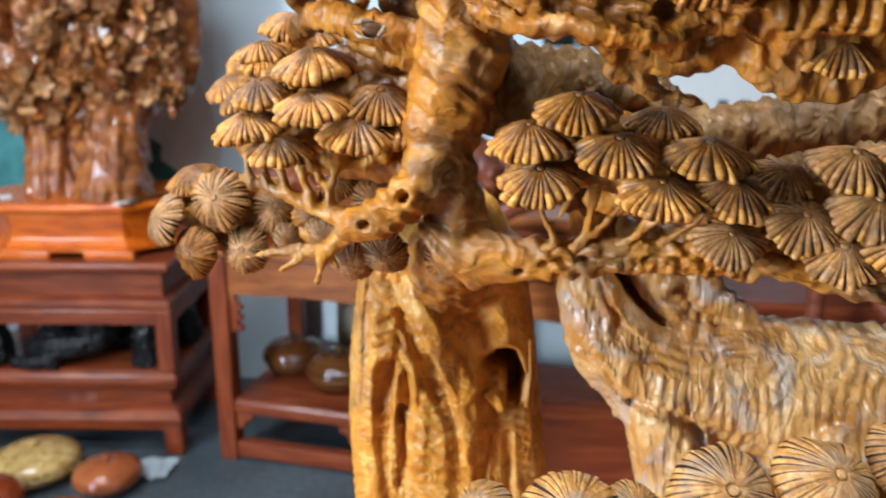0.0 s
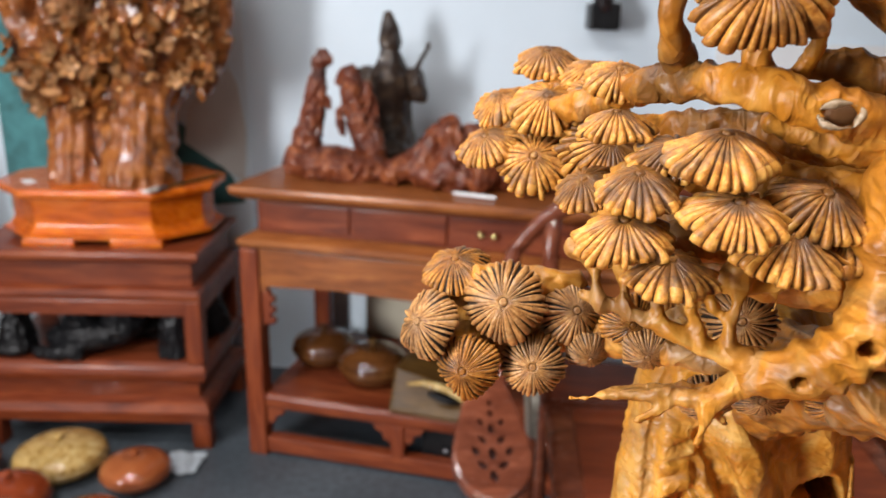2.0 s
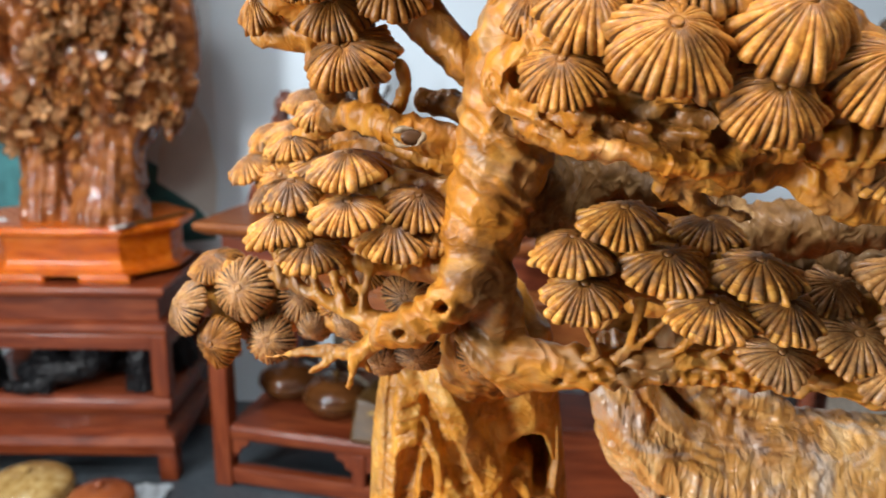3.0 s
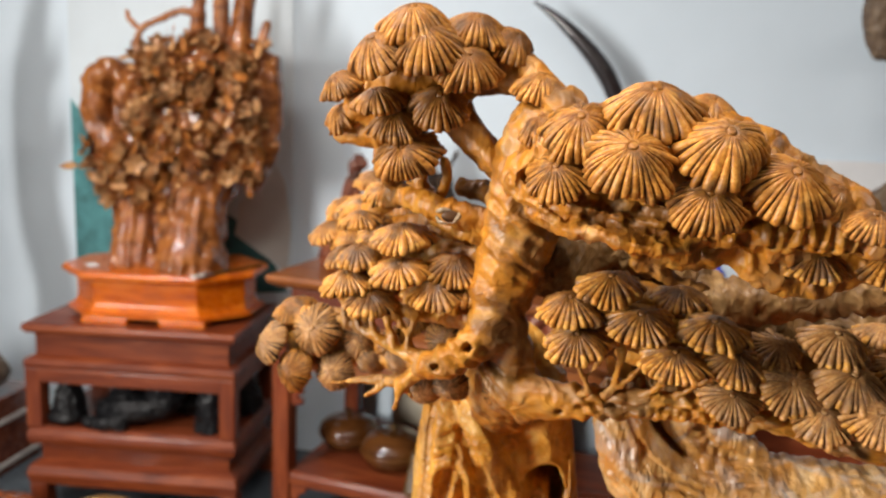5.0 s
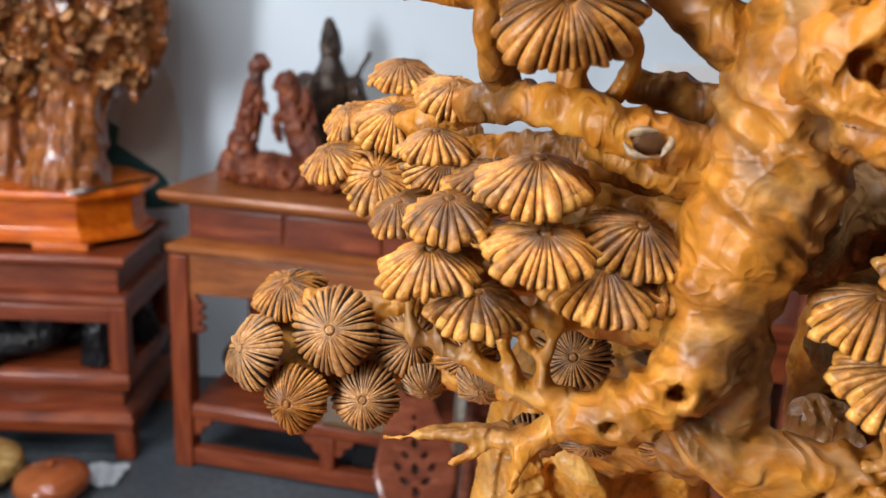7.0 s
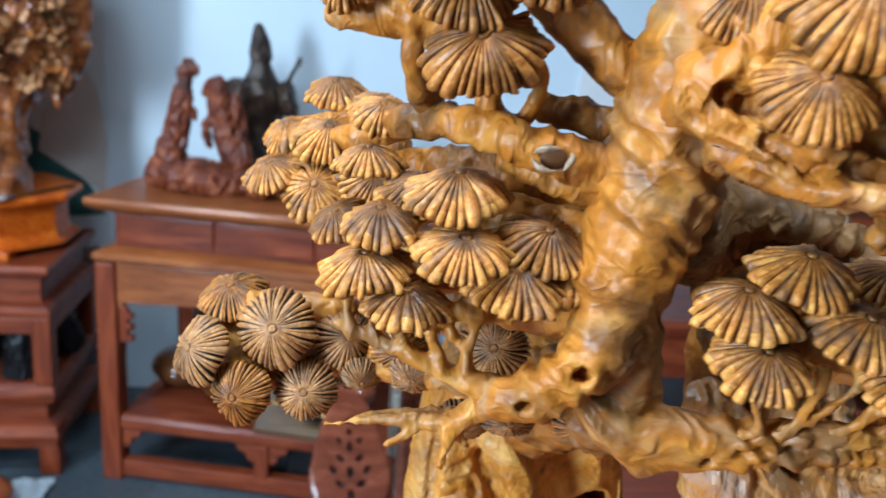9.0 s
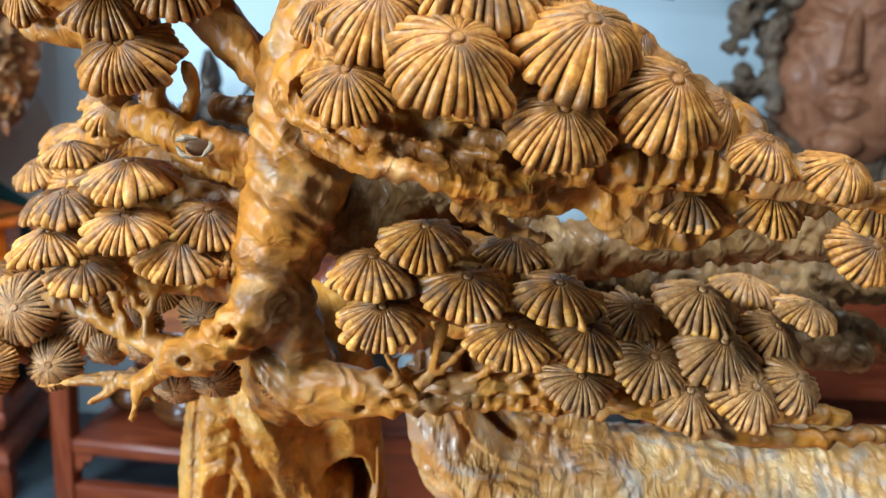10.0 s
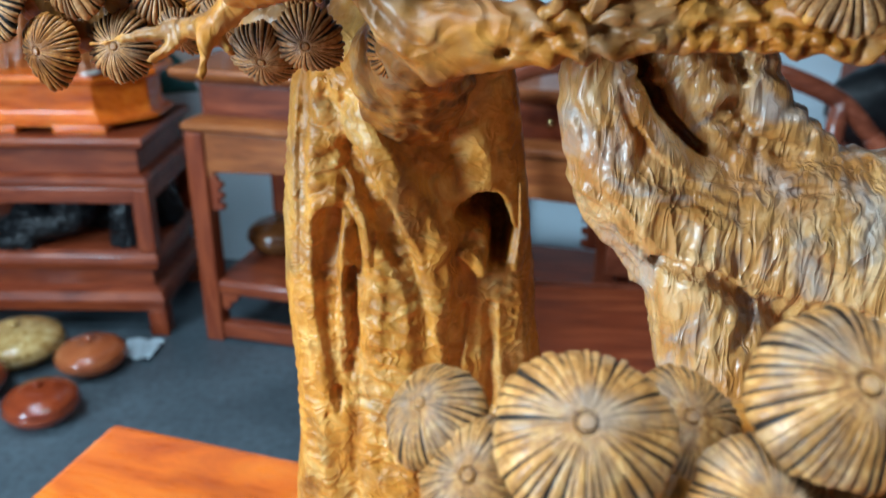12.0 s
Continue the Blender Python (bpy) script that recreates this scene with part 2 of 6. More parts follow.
RED_CARVE = wood("dark_red_carving", (0.045, 0.009, 0.004), (0.16, 0.037, 0.015), (0.36, 0.11, 0.038), (25, 25, 25), 0.33, 0.35, (0.04, 0.014, 0.01), 0.5, True, 0.0008, 8.0)
BROWN_FACE = wood("brown_face_carving", (0.15, 0.055, 0.026), (0.27, 0.11, 0.055), (0.37, 0.17, 0.09), (20, 20, 12), 0.5, 0.06, (0.1, 0.04, 0.02), 0.4, False, 0.0006, 7.0)
ROOT = wood("grey_brown_root", (0.06, 0.035, 0.022), (0.13, 0.085, 0.055), (0.24, 0.17, 0.11), (24, 24, 24), 0.5, 0.15, (0.05, 0.03, 0.02), 0.6, False, 0.002, 9.0)
BLACK = wood("black_ebony", (0.003, 0.003, 0.004), (0.006, 0.006, 0.007), (0.013, 0.012, 0.013), (20, 20, 20), 0.42, 0.06, (0.02, 0.018, 0.016), 0.3, True, 0.0008, 6.0)
BLACK_BRONZE = wood("dark_bronzed_wood", (0.012, 0.008, 0.007), (0.035, 0.021, 0.015), (0.1, 0.06, 0.035), (20, 20, 20), 0.35, 0.3, (0.02, 0.014, 0.012), 0.4, True, 0.001, 8.0)
BOX_BROWN = wood("brown_turned_wood", (0.2, 0.046, 0.014), (0.32, 0.08, 0.024), (0.42, 0.125, 0.04), (8, 8, 30), 0.17, 0.8, (0.12, 0.04, 0.02), 0.4, True, 0.0002, 5.0)
BOX_RED = wood("red_brown_turned_wood", (0.14, 0.02, 0.006), (0.25, 0.04, 0.01), (0.34, 0.068, 0.02), (8, 8, 30), 0.14, 0.9, (0.08, 0.02, 0.01), 0.4, True, 0.0002, 5.0)
BOX_YELLOW = wood("yellow_burl_turned_wood", (0.26, 0.13, 0.03), (0.52, 0.33, 0.11), (0.72, 0.56, 0.28), (45, 45, 45), 0.2, 0.7, (0.2, 0.12, 0.04), 0.55, True, 0.0002, 26.0)
BOX_OLIVE = wood("honey_brown_turned_wood", (0.055, 0.018, 0.005), (0.105, 0.036, 0.01), (0.17, 0.062, 0.017), (8, 8, 30), 0.1, 1.0, (0.08, 0.05, 0.02), 0.4, True, 0.0002, 5.0)
OLIVE_WOOD = wood("olive_yellow_wood", (0.045, 0.02, 0.005), (0.085, 0.04, 0.009), (0.14, 0.068, 0.016), (6, 40, 40), 0.36, 0.15, (0.15, 0.09, 0.03), 0.5, True, 0.0003, 5.0)


def plain(name, colour, rough=0.5, metal=0.0, coat=0.0, vary=0.12, scale=14.0, relief=0.0, glow=0.0):
    m, nt, bsdf = material(name)
    v = coords(nt, (scale, scale, scale))
    n = node(nt, "ShaderNodeTexNoise", Scale=1.0, Detail=5.0, Roughness=0.6)
    nt.links.new(v, n.inputs["Vector"])
    lo, hi = tuple(c * (1 - vary) for c in colour), tuple(min(1, c * (1 + vary)) for c in colour)
    nt.links.new(ramp(nt, n.outputs["Fac"], ((0.3, lo), (0.7, hi))).outputs[0], bsdf.inputs["Base Color"])
    bsdf.inputs["Roughness"].default_value, bsdf.inputs["Metallic"].default_value = rough, metal
    bsdf.inputs["Coat Weight"].default_value = coat
    if relief:
        bump(nt, bsdf, n.outputs["Fac"], 0.4, relief)
    if glow:
        bsdf.inputs["Emission Color"].default_value, bsdf.inputs["Emission Strength"].default_value = (*colour, 1), glow
    return m


# unseen walls and ceiling get dark colours to swallow bounced light
FILL_CUT_WALL = plain("fill_cut_brown_grey", (0.06, 0.05, 0.04), 0.7, vary=0.12, scale=1.6, relief=0.0015)
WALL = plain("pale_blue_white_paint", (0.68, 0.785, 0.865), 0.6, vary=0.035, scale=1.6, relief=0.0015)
CEILING = plain("fill_cut_ceiling_grey", (0.14, 0.14, 0.14), 0.7, vary=0.03, scale=2.0)
WHITE = plain("white_card", (0.78, 0.79, 0.8), 0.5, vary=0.03)
CREAM = plain("cream_panel", (0.56, 0.5, 0.38), 0.55, vary=0.08, scale=5.0)
TEAL = plain("teal_ink_wash", (0.055, 0.22, 0.23), 0.65, vary=0.5, scale=9.0)
DARK_TEAL = plain("dark_green_ink_wash", (0.025, 0.1, 0.1), 0.65, vary=0.5, scale=12.0)
PAPER = plain("pale_blue_poster_paper", (0.66, 0.74, 0.79), 0.6, vary=0.05, scale=4.0)
SAND = plain("sand_grey_ink_wash", (0.6, 0.57, 0.53), 0.6, vary=0.1, scale=6.0)
GREY_TEXT = plain("grey_print", (0.1, 0.13, 0.2), 0.6)
BRASS = plain("brass", (0.65, 0.46, 0.2), 0.25, metal=1.0)
PINK = plain("pink_plastic", (0.55, 0.15, 0.24), 0.4)
BLUE = plain("bright_blue_plastic", (0.01, 0.05, 0.65), 0.35)
GREEN_GREY = plain("grey_green_cloth", (0.3, 0.36, 0.27), 0.7, vary=0.2)
LACE = plain("grey_pierced_carving", (0.2, 0.18, 0.15), 0.5, vary=0.4, scale=60.0, relief=0.003)
HORN = plain("dark_horn", (0.018, 0.012, 0.012), 0.25, coat=0.5, vary=0.3)
BRISTLE = plain("pale_bristle", (0.62, 0.6, 0.55), 0.7)
METAL = plain("grey_metal", (0.4, 0.4, 0.42), 0.35, metal=0.9)
TUBE = plain("lit_tube", (0.92, 0.97, 1.0), 0.5, vary=0.0, glow=4.0)
PLASTIC_BAG = plain("pale_plastic_film", (0.42, 0.48, 0.52), 0.3, vary=0.1, scale=30.0, relief=0.004)


def floor_material():
    m, nt, bsdf = material("dark_grey_floor")
    v = coords(nt, (1, 1, 1))
    big = node(nt, "ShaderNodeTexNoise", Scale=1.7, Detail=5.0, Roughness=0.65, Distortion=0.5)
    small = node(nt, "ShaderNodeTexNoise", Scale=42.0, Detail=5.0, Roughness=0.7)
    for n in (big, small):
        nt.links.new(v, n.inputs["Vector"])
    a = ramp(nt, big.outputs["Fac"], ((0.3, (0.05, 0.064, 0.076)), (0.7, (0.105, 0.128, 0.148)))).outputs[0]
    b = ramp(nt, small.outputs["Fac"], ((0.35, (0.6, 0.6, 0.6)), (0.7, (1.15, 1.15, 1.15)))).outputs[0]
    nt.links.new(mix(nt, "MULTIPLY", 1.0, a, b), bsdf.inputs["Base Color"])
    nt.links.new(ramp(nt, big.outputs["Fac"], ((0.3, (0.4,) * 3), (0.7, (0.65,) * 3))).outputs[0], bsdf.inputs["Roughness"])
    bump(nt, bsdf, small.outputs["Fac"], 0.4, 0.002)
    return m


FLOOR = floor_material()


# ---- building helpers ----
def smooth(me):
    me.polygons.foreach_set("use_smooth", [True] * len(me.polygons))
    return me


def thing(name, label, category, m=None, group=""):
    ob = new(name)
    ob.empty_display_size = 0.1
    if m is not None:
        ob.matrix_world = m
    return tagged(ob, label, category, group)


def part(name, geo, mat, parent, label="", m=None):
    """One mesh object from a bmesh or mesh, under a thing or a part."""
    if isinstance(geo, bmesh.types.BMesh):
        me = bpy.data.meshes.new(name)
        geo.to_mesh(me)
        geo.free()
    else:
        me = geo
    if not me.materials:
        for one in mat if isinstance(mat, tuple) else (mat,):
            me.materials.append(one)
    ob = new(name, me)
    ob.parent = parent
    if m is not None:
        ob.matrix_basis = m
    return tagged(ob, label)


def setting(name, bm, mat, label, category):
    return tagged(part(name, bm, mat, None), label, category, kind="structure")


def block(x0, x1, y0, y1, z0, z1, bevel=0.004, bm=None, segs=2):
    """A bevelled block between two corners."""
    one = bmesh.new()
    bmesh.ops.create_cube(one, size=1, matrix=Matrix.LocRotScale(((x0 + x1) / 2, (y0 + y1) / 2, (z0 + z1) / 2), None, (x1 - x0, y1 - y0, z1 - z0)))
    if bevel:
        bmesh.ops.bevel(one, geom=one.edges[:], offset=bevel, segments=segs, profile=0.6, affect="EDGES")
    if bm is None:
        return one
    me = bpy.data.meshes.new("tmp")
    one.to_mesh(me)
    one.free()
    bm.from_mesh(me)
    bpy.data.meshes.remove(me)
    return bm


def prism(outline, z0, z1, bevel=0.004):
    """An upright slab over an outline of (x, y)."""
    bm = bmesh.new()
    low = bm.faces.new([bm.verts.new((x, y, z0)) for x, y in outline])
    up = bmesh.ops.extrude_face_region(bm, geom=[low])
    bmesh.ops.translate(bm, verts=[v for v in up["geom"] if isinstance(v, bmesh.types.BMVert)], vec=(0, 0, z1 - z0))
    bmesh.ops.recalc_face_normals(bm, faces=bm.faces[:])
    if bevel:
        bmesh.ops.bevel(bm, geom=bm.edges[:], offset=bevel, segments=2, profile=0.6, affect="EDGES")
    return bm


def flat_shape(outline, thick, bevel=0.002):
    """An outline of (x, z), standing in the plane y = 0, with a thickness towards +y."""
    bm = prism(outline, 0, thick, bevel)
    bmesh.ops.rotate(bm, verts=bm.verts[:], cent=(0, 0, 0), matrix=Matrix.Rotation(radians(90), 3, "X"))
    bmesh.ops.translate(bm, verts=bm.verts[:], vec=(0, thick, 0))
    return bm


def moulding(w, d, profile, cut=0.0):
    """A rectangular or corner-cut body with a profile of (inset, z), closed above and below; origin at its front-left corner."""
    bm = bmesh.new()
    rings = []
    for inset, z in profile:
        a, b, c, e, k = inset, inset, w - inset, d - inset, cut
        if cut:
            pts = ((a + k, b), (c - k, b), (c, b + k), (c, e - k), (c - k, e), (a + k, e), (a, e - k), (a, b + k))
        else:
            pts = ((a, b), (c, b), (c, e), (a, e))
        rings.append([bm.verts.new((x, y, z)) for x, y in pts])
    n = len(rings[0])
    for r, s in zip(rings, rings[1:]):
        for i in range(n):
            bm.faces.new((r[i], r[(i + 1) % n], s[(i + 1) % n], s[i]))
    bm.faces.new(rings[0][::-1])
    bm.faces.new(rings[-1])
    bmesh.ops.recalc_face_normals(bm, faces=bm.faces[:])
    bmesh.ops.bevel(bm, geom=bm.edges[:], offset=0.0025, segments=1, affect="EDGES")
    return bm


def turned(profile, segs=40):
    """A turned body from (radius, z)."""
    bm = bmesh.new()
    rings = []
    for r, z in profile:
        if r < 1e-6:
            rings.append([bm.verts.new((0, 0, z))])
        else:
            rings.append([bm.verts.new((r * math.cos(2 * math.pi * i / segs), r * math.sin(2 * math.pi * i / segs), z)) for i in range(segs)])
    for a, b in zip(rings, rings[1:]):
        for i in range(segs):
            q = [a[i % len(a)], a[(i + 1) % len(a)], b[(i + 1) % len(b)], b[i % len(b)]]
            q = [v for k, v in enumerate(q) if v not in q[:k]]
            if len(q) > 2:
                bm.faces.new(q)
    bmesh.ops.recalc_face_normals(bm, faces=bm.faces[:])
    for f in bm.faces:
        f.smooth = True
    return bm


def spline(points, step):
    """Catmull-Rom through points of any width, at about the given step."""
    p = [np.array(q, float) for q in points]
    p = [2 * p[0] - p[1], *p, 2 * p[-1] - p[-2]]
    out = []
    for a, b, c, d in zip(p, p[1:], p[2:], p[3:]):
        n = max(2, int(np.linalg.norm((c - b)[:3]) / step))
        for i in range(n):
            t = i / n
            out.append(0.5 * (2 * b + (c - a) * t + (2 * a - 5 * b + 4 * c - d) * t * t + (3 * b - a - 3 * c + d) * t**3))
    out.append(p[-2])
    return out


def tube(bm, points, sides=10, step=0.01, flat=1.0):
    """A closed tapering tube along (x, y, z, radius)."""
    path = spline(points, step)
    side = None
    rings = []
    for i, q in enumerate(path):
        a, b = path[max(0, i - 1)], path[min(len(path) - 1, i + 1)]
        along = Vector((b - a)[:3]).normalized()
        if side is None:
            side = along.orthogonal().normalized()
        side = (side - along * side.dot(along)).normalized()
        up = along.cross(side)
        r = max(float(q[3]), 1e-4)
        rings.append([bm.verts.new(Vector(q[:3]) + side * (r * math.cos(2 * math.pi * k / sides)) + up * (r * flat * math.sin(2 * math.pi * k / sides))) for k in range(sides)])
    for a, b in zip(rings, rings[1:]):
        for k in range(sides):
            f = bm.faces.new((a[k], a[(k + 1) % sides], b[(k + 1) % sides], b[k]))
            f.smooth = True
    for ring, q, other, sign in ((rings[0], path[0], path[1], -1), (rings[-1], path[-1], path[-2], 1)):
        tip = bm.verts.new(Vector(q[:3]) + Vector((q - other)[:3]).normalized() * float(q[3]) * 0.6)
        for k in range(sides):
            f = bm.faces.new((ring[k], ring[(k + 1) % sides], tip) if sign > 0 else (ring[(k + 1) % sides], ring[k], tip))
            f.smooth = True
    return bm


def ball(bm, x, y, z, rx, ry, rz, segs=14):
    bmesh.ops.create_uvsphere(bm, u_segments=segs, v_segments=segs // 2 + 2, radius=1, matrix=Matrix.LocRotScale((x, y, z), None, (rx, ry, rz)))
    return bm


def fused(bm, voxel):
    """The bodies of a bmesh grown together into one smooth carved mesh."""
    me = bpy.data.meshes.new("raw")
    bm.to_mesh(me)
    bm.free()
    ob = new("raw", me)
    mod = ob.modifiers.new("fuse", "REMESH")
    mod.mode, mod.voxel_size, mod.use_smooth_shade = "VOXEL", voxel, True
    mod = ob.modifiers.new("soft", "SMOOTH")
    mod.factor, mod.iterations = 0.5, 3
    out = bpy.data.meshes.new_from_object(ob.evaluated_get(bpy.context.evaluated_depsgraph_get()))
    bpy.data.objects.remove(ob)
    bpy.data.meshes.remove(me)
    return out


def carve(me, amount, scale, dents=(), ripple=None, ripple_depth=0.0, seed=0.0, stretch=(1, 1, 0.5)):
    """Tool marks: gouged hollows between sharp ridges, dents (x, y, z, rx, ry, rz, depth) and ripples across ripple(co)."""
    n = len(me.vertices)
    co, no = np.empty(n * 3), np.empty(n * 3)
    me.vertices.foreach_get("co", co)
    me.vertices.foreach_get("normal", no)
    co, no = co.reshape(-1, 3), no.reshape(-1, 3)
    off = np.zeros(n)
    if amount:
        sx, sy, sz = (scale * k for k in stretch)
        for i, (x, y, z) in enumerate(co.tolist()):
            bend = 0.6 * noise.noise(Vector((x * scale * 0.4, y * scale * 0.4 + seed, z * scale * 0.4)))
            a = abs(noise.noise(Vector((x * sx + seed + bend, y * sy + bend, z * sz + bend))))
            b = abs(noise.noise(Vector((x * sx * 2.2, y * sy * 2.2 + seed, z * sz * 2.2 + bend))))
            off[i] = amount * (0.5 - 1.5 * a - 0.6 * b)
    if ripple is not None:
        off += ripple_depth * ripple(co)
    for x, y, z, rx, ry, rz, depth in dents:
        d = np.sqrt((((co - (x, y, z)) / (rx, ry, rz)) ** 2).sum(1))
        k = np.clip((1.15 - d) / 0.5, 0, 1)
        off -= depth * k * k * (3 - 2 * k)
    me.vertices.foreach_set("co", (co + no * off[:, None]).ravel())
    me.update()
    return smooth(me)


def gouge(me, strokes):
    """Hollows (depth over 0) and ribs (under 0) cut straight into the face that looks along +y; each stroke a line of (x, z, radius, depth)."""
    n = len(me.vertices)
    co, no = np.empty(n * 3), np.empty(n * 3)
    me.vertices.foreach_get("co", co)
    me.vertices.foreach_get("normal", no)
    co, no = co.reshape(-1, 3), no.reshape(-1, 3)
    push = np.zeros(n)
    for line in strokes:
        best = np.zeros(n)
        for a, b in zip(line, line[1:]):
            a, b = np.array(a, float), np.array(b, float)
            way = b[:2] - a[:2]
            s = np.clip(((co[:, (0, 2)] - a[:2]) @ way) / (way @ way), 0, 1)[:, None]
            q = a + (b - a) * s
            k = np.clip(1.2 - np.hypot(co[:, 0] - q[:, 0], co[:, 2] - q[:, 1]) / q[:, 2], 0, 1) / 1.0
            k = np.clip(k * 1.6, 0, 1)
            d = q[:, 3] * k * k * (3 - 2 * k)
            best = np.where(np.abs(d) > np.abs(best), d, best)
        push += best
    push *= np.clip((0.25 - no[:, 1]) / 0.5, 0, 1)
    co[:, 1] += push
    me.vertices.foreach_set("co", co.ravel())
    me.update()
    return smooth(me)


# ---- the room ----
setting("floor", block(-2.7, 3.1, -2.6, 3.2, -0.1, 0, 0), FLOOR, "dark grey stone floor with scuffs and dust", "floor")
setting("wall_north", block(-2.7, 3.1, 3.1, 3.2, 0, 2.85, 0), WALL, "pale blue-white painted plaster wall", "wall")
# walls out of view and the ceiling are darkened to cut fill
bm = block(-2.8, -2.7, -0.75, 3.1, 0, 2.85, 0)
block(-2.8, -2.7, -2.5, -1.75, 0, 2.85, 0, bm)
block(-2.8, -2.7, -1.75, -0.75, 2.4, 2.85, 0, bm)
setting("wall_west", bm, FILL_CUT_WALL, "unseen side wall, dark to cut fill light, with an assumed doorway", "wall")
setting("wall_east", block(3.1, 3.2, -2.5, 3.1, 0, 2.85, 0), FILL_CUT_WALL, "unseen brown-grey side wall, dark to cut fill light", "wall")
setting("wall_south", block(-2.7, 3.1, -2.6, -2.5, 0, 2.85, 0), FILL_CUT_WALL, "unseen brown-grey back wall, dark to cut fill light", "wall")
setting("ceiling", block(-2.8, 3.2, -2.6, 3.2, 2.85, 2.95, 0), CEILING, "unseen plain ceiling, dark grey to cut bounced light", "ceiling")
# fixtures for the added tubes, none of them in view
for x, y in ((-0.45, -0.1), (1.25, -0.1), (-1.35, 1.35)):
    lamp = thing("unseen_tube_light", "unseen white ceiling tube light, added in a slim metal batten", "ceiling light", pose(x, y, 2.85), "ceiling tube lights")
    part("batten", block(-0.64, 0.64, -0.035, 0.035, -0.05, 0, 0.004), METAL, lamp)
    bm = bmesh.new()
    tube(bm, ((-0.6, 0, -0.066, 0.014), (0, 0, -0.066, 0.014), (0.6, 0, -0.066, 0.014)), 12, 0.3)
    part("tube", bm, TUBE, lamp, "lit white tube")


# ---- the carved pine on its table ----
TABLE_Z = 0.90
table = thing("display_table", "orange padauk display table carrying the golden pine carving", "table", pose(-0.133, 0.768, 0, 0, 0, -12))
part("tabletop", block(0, 0.86, -0.52, 0, TABLE_Z - 0.035, TABLE_Z, 0.006), PADAUK, table, "bright orange polished top")
part("apron", moulding(0.8, 0.46, ((0.0, TABLE_Z - 0.13), (0.0, TABLE_Z - 0.05), (0.012, TABLE_Z - 0.036))), PADAUK, table, m=pose(0.03, -0.49, 0))
for x in (0.035, 0.775):
    for y in (-0.485, -0.085):
        part("leg", block(x, x + 0.05, y, y + 0.05, 0, TABLE_Z - 0.1, 0.005), PADAUK, table)

pine = thing("pine_carving", "golden varnished wood carving of an old pine with fan-shaped needle clusters", "wood carving", pose(0.2, 0.5, TABLE_Z))
AT_PINE = pose(0.2, 0.5, TABLE_Z).inverted()


def rising(co):
    return np.sin(co[:, 0] * 330 + co[:, 1] * 170 + 3 * np.sin(co[:, 2] * 40)) * (0.3 + 0.7 * np.sin(co[:, 2] * 45 + co[:, 0] * 50) ** 2)


def rings_up(co):
    """Slanting ripples that fade in and out round a column."""
    x, y, z = co.T
    return np.sin(z * 560 + x * 430 + 2.2 * np.sin(x * 120 + z * 60) + 1.6 * np.sin(y * 130 - z * 90)) * (0.15 + 0.85 * np.sin(z * 95 + x * 60 + 1.3 * np.sin(z * 37)) ** 2)


def rungs(co):
    """Short level ripples left by a round chisel, in drifting patches."""
    x, y, z = co.T
    return np.sin(z * 1050 + x * 160 + 2.4 * np.sin(x * 210 + z * 30)) * np.clip(np.sin(x * 170 + z * 55) * 1.3 - 0.1, 0, 1)


def rings_along(co):
    return np.sin(co[:, 0] * 800 + 3 * np.sin(co[:, 2] * 190)) * (0.35 + 0.65 * np.sin(co[:, 0] * 110) ** 2)


def flutes_and_curls(co):
    """Upright flutes on the bowl's flank, curling gouge marks on its shoulder."""
    x, z = co[:, 0], co[:, 2]
    flank = np.clip((1.212 - z) / 0.006, 0, 1) * np.clip((x - 0.235) / 0.02, 0, 1)
    flute = np.sin(x * 1150 + 2.2 * np.sin(z * 90 + x * 60)) * (0.35 + 0.65 * np.sin(z * 55 + x * 140) ** 2)
    wrap = np.hypot(x - 0.262, (z - 1.245) * 1.1)
    curl = np.sin(wrap * 780 + 2.6 * np.sin(x * 190 + z * 60) + 2.2 * np.sin(z * 230)) * (0.3 + 0.7 * np.sin(x * 75 + z * 120) ** 2)
    return flank * flute + (1 - flank) * curl * 1.1


def carved(name, strokes, voxel, amount, scale, mat, label="", dents=(), ripple=None, depth=0.0, balls=(), seed=0.0, cuts=()):
    bm = bmesh.new()
    for s in strokes:
        tube(bm, s, 12, 0.008)
    for b in balls:
        ball(bm, *b)
    me = fused(bm, voxel)
    if cuts:
        me = gouge(me, cuts)
    me = carve(me, amount, scale, dents, ripple, depth, seed)
    return part(name, me, mat, pine, label, AT_PINE)


# old stump: a rimmed panel with an arched niche, a ladder of leaf-shaped notches, a slanting ridge and a cavity with a lip
ladder = []
for k in range(14):
    z = 1.182 - 0.0084 * k
    x = 0.1395 - 0.0004 * k
    ladder.append(((x - 0.002, z, 0.0022, 0.0008), (x + 0.004, z - 0.0004, 0.0034, 0.0024), (x + 0.013, z - 0.002, 0.002, 0.0012)))
knobs = []
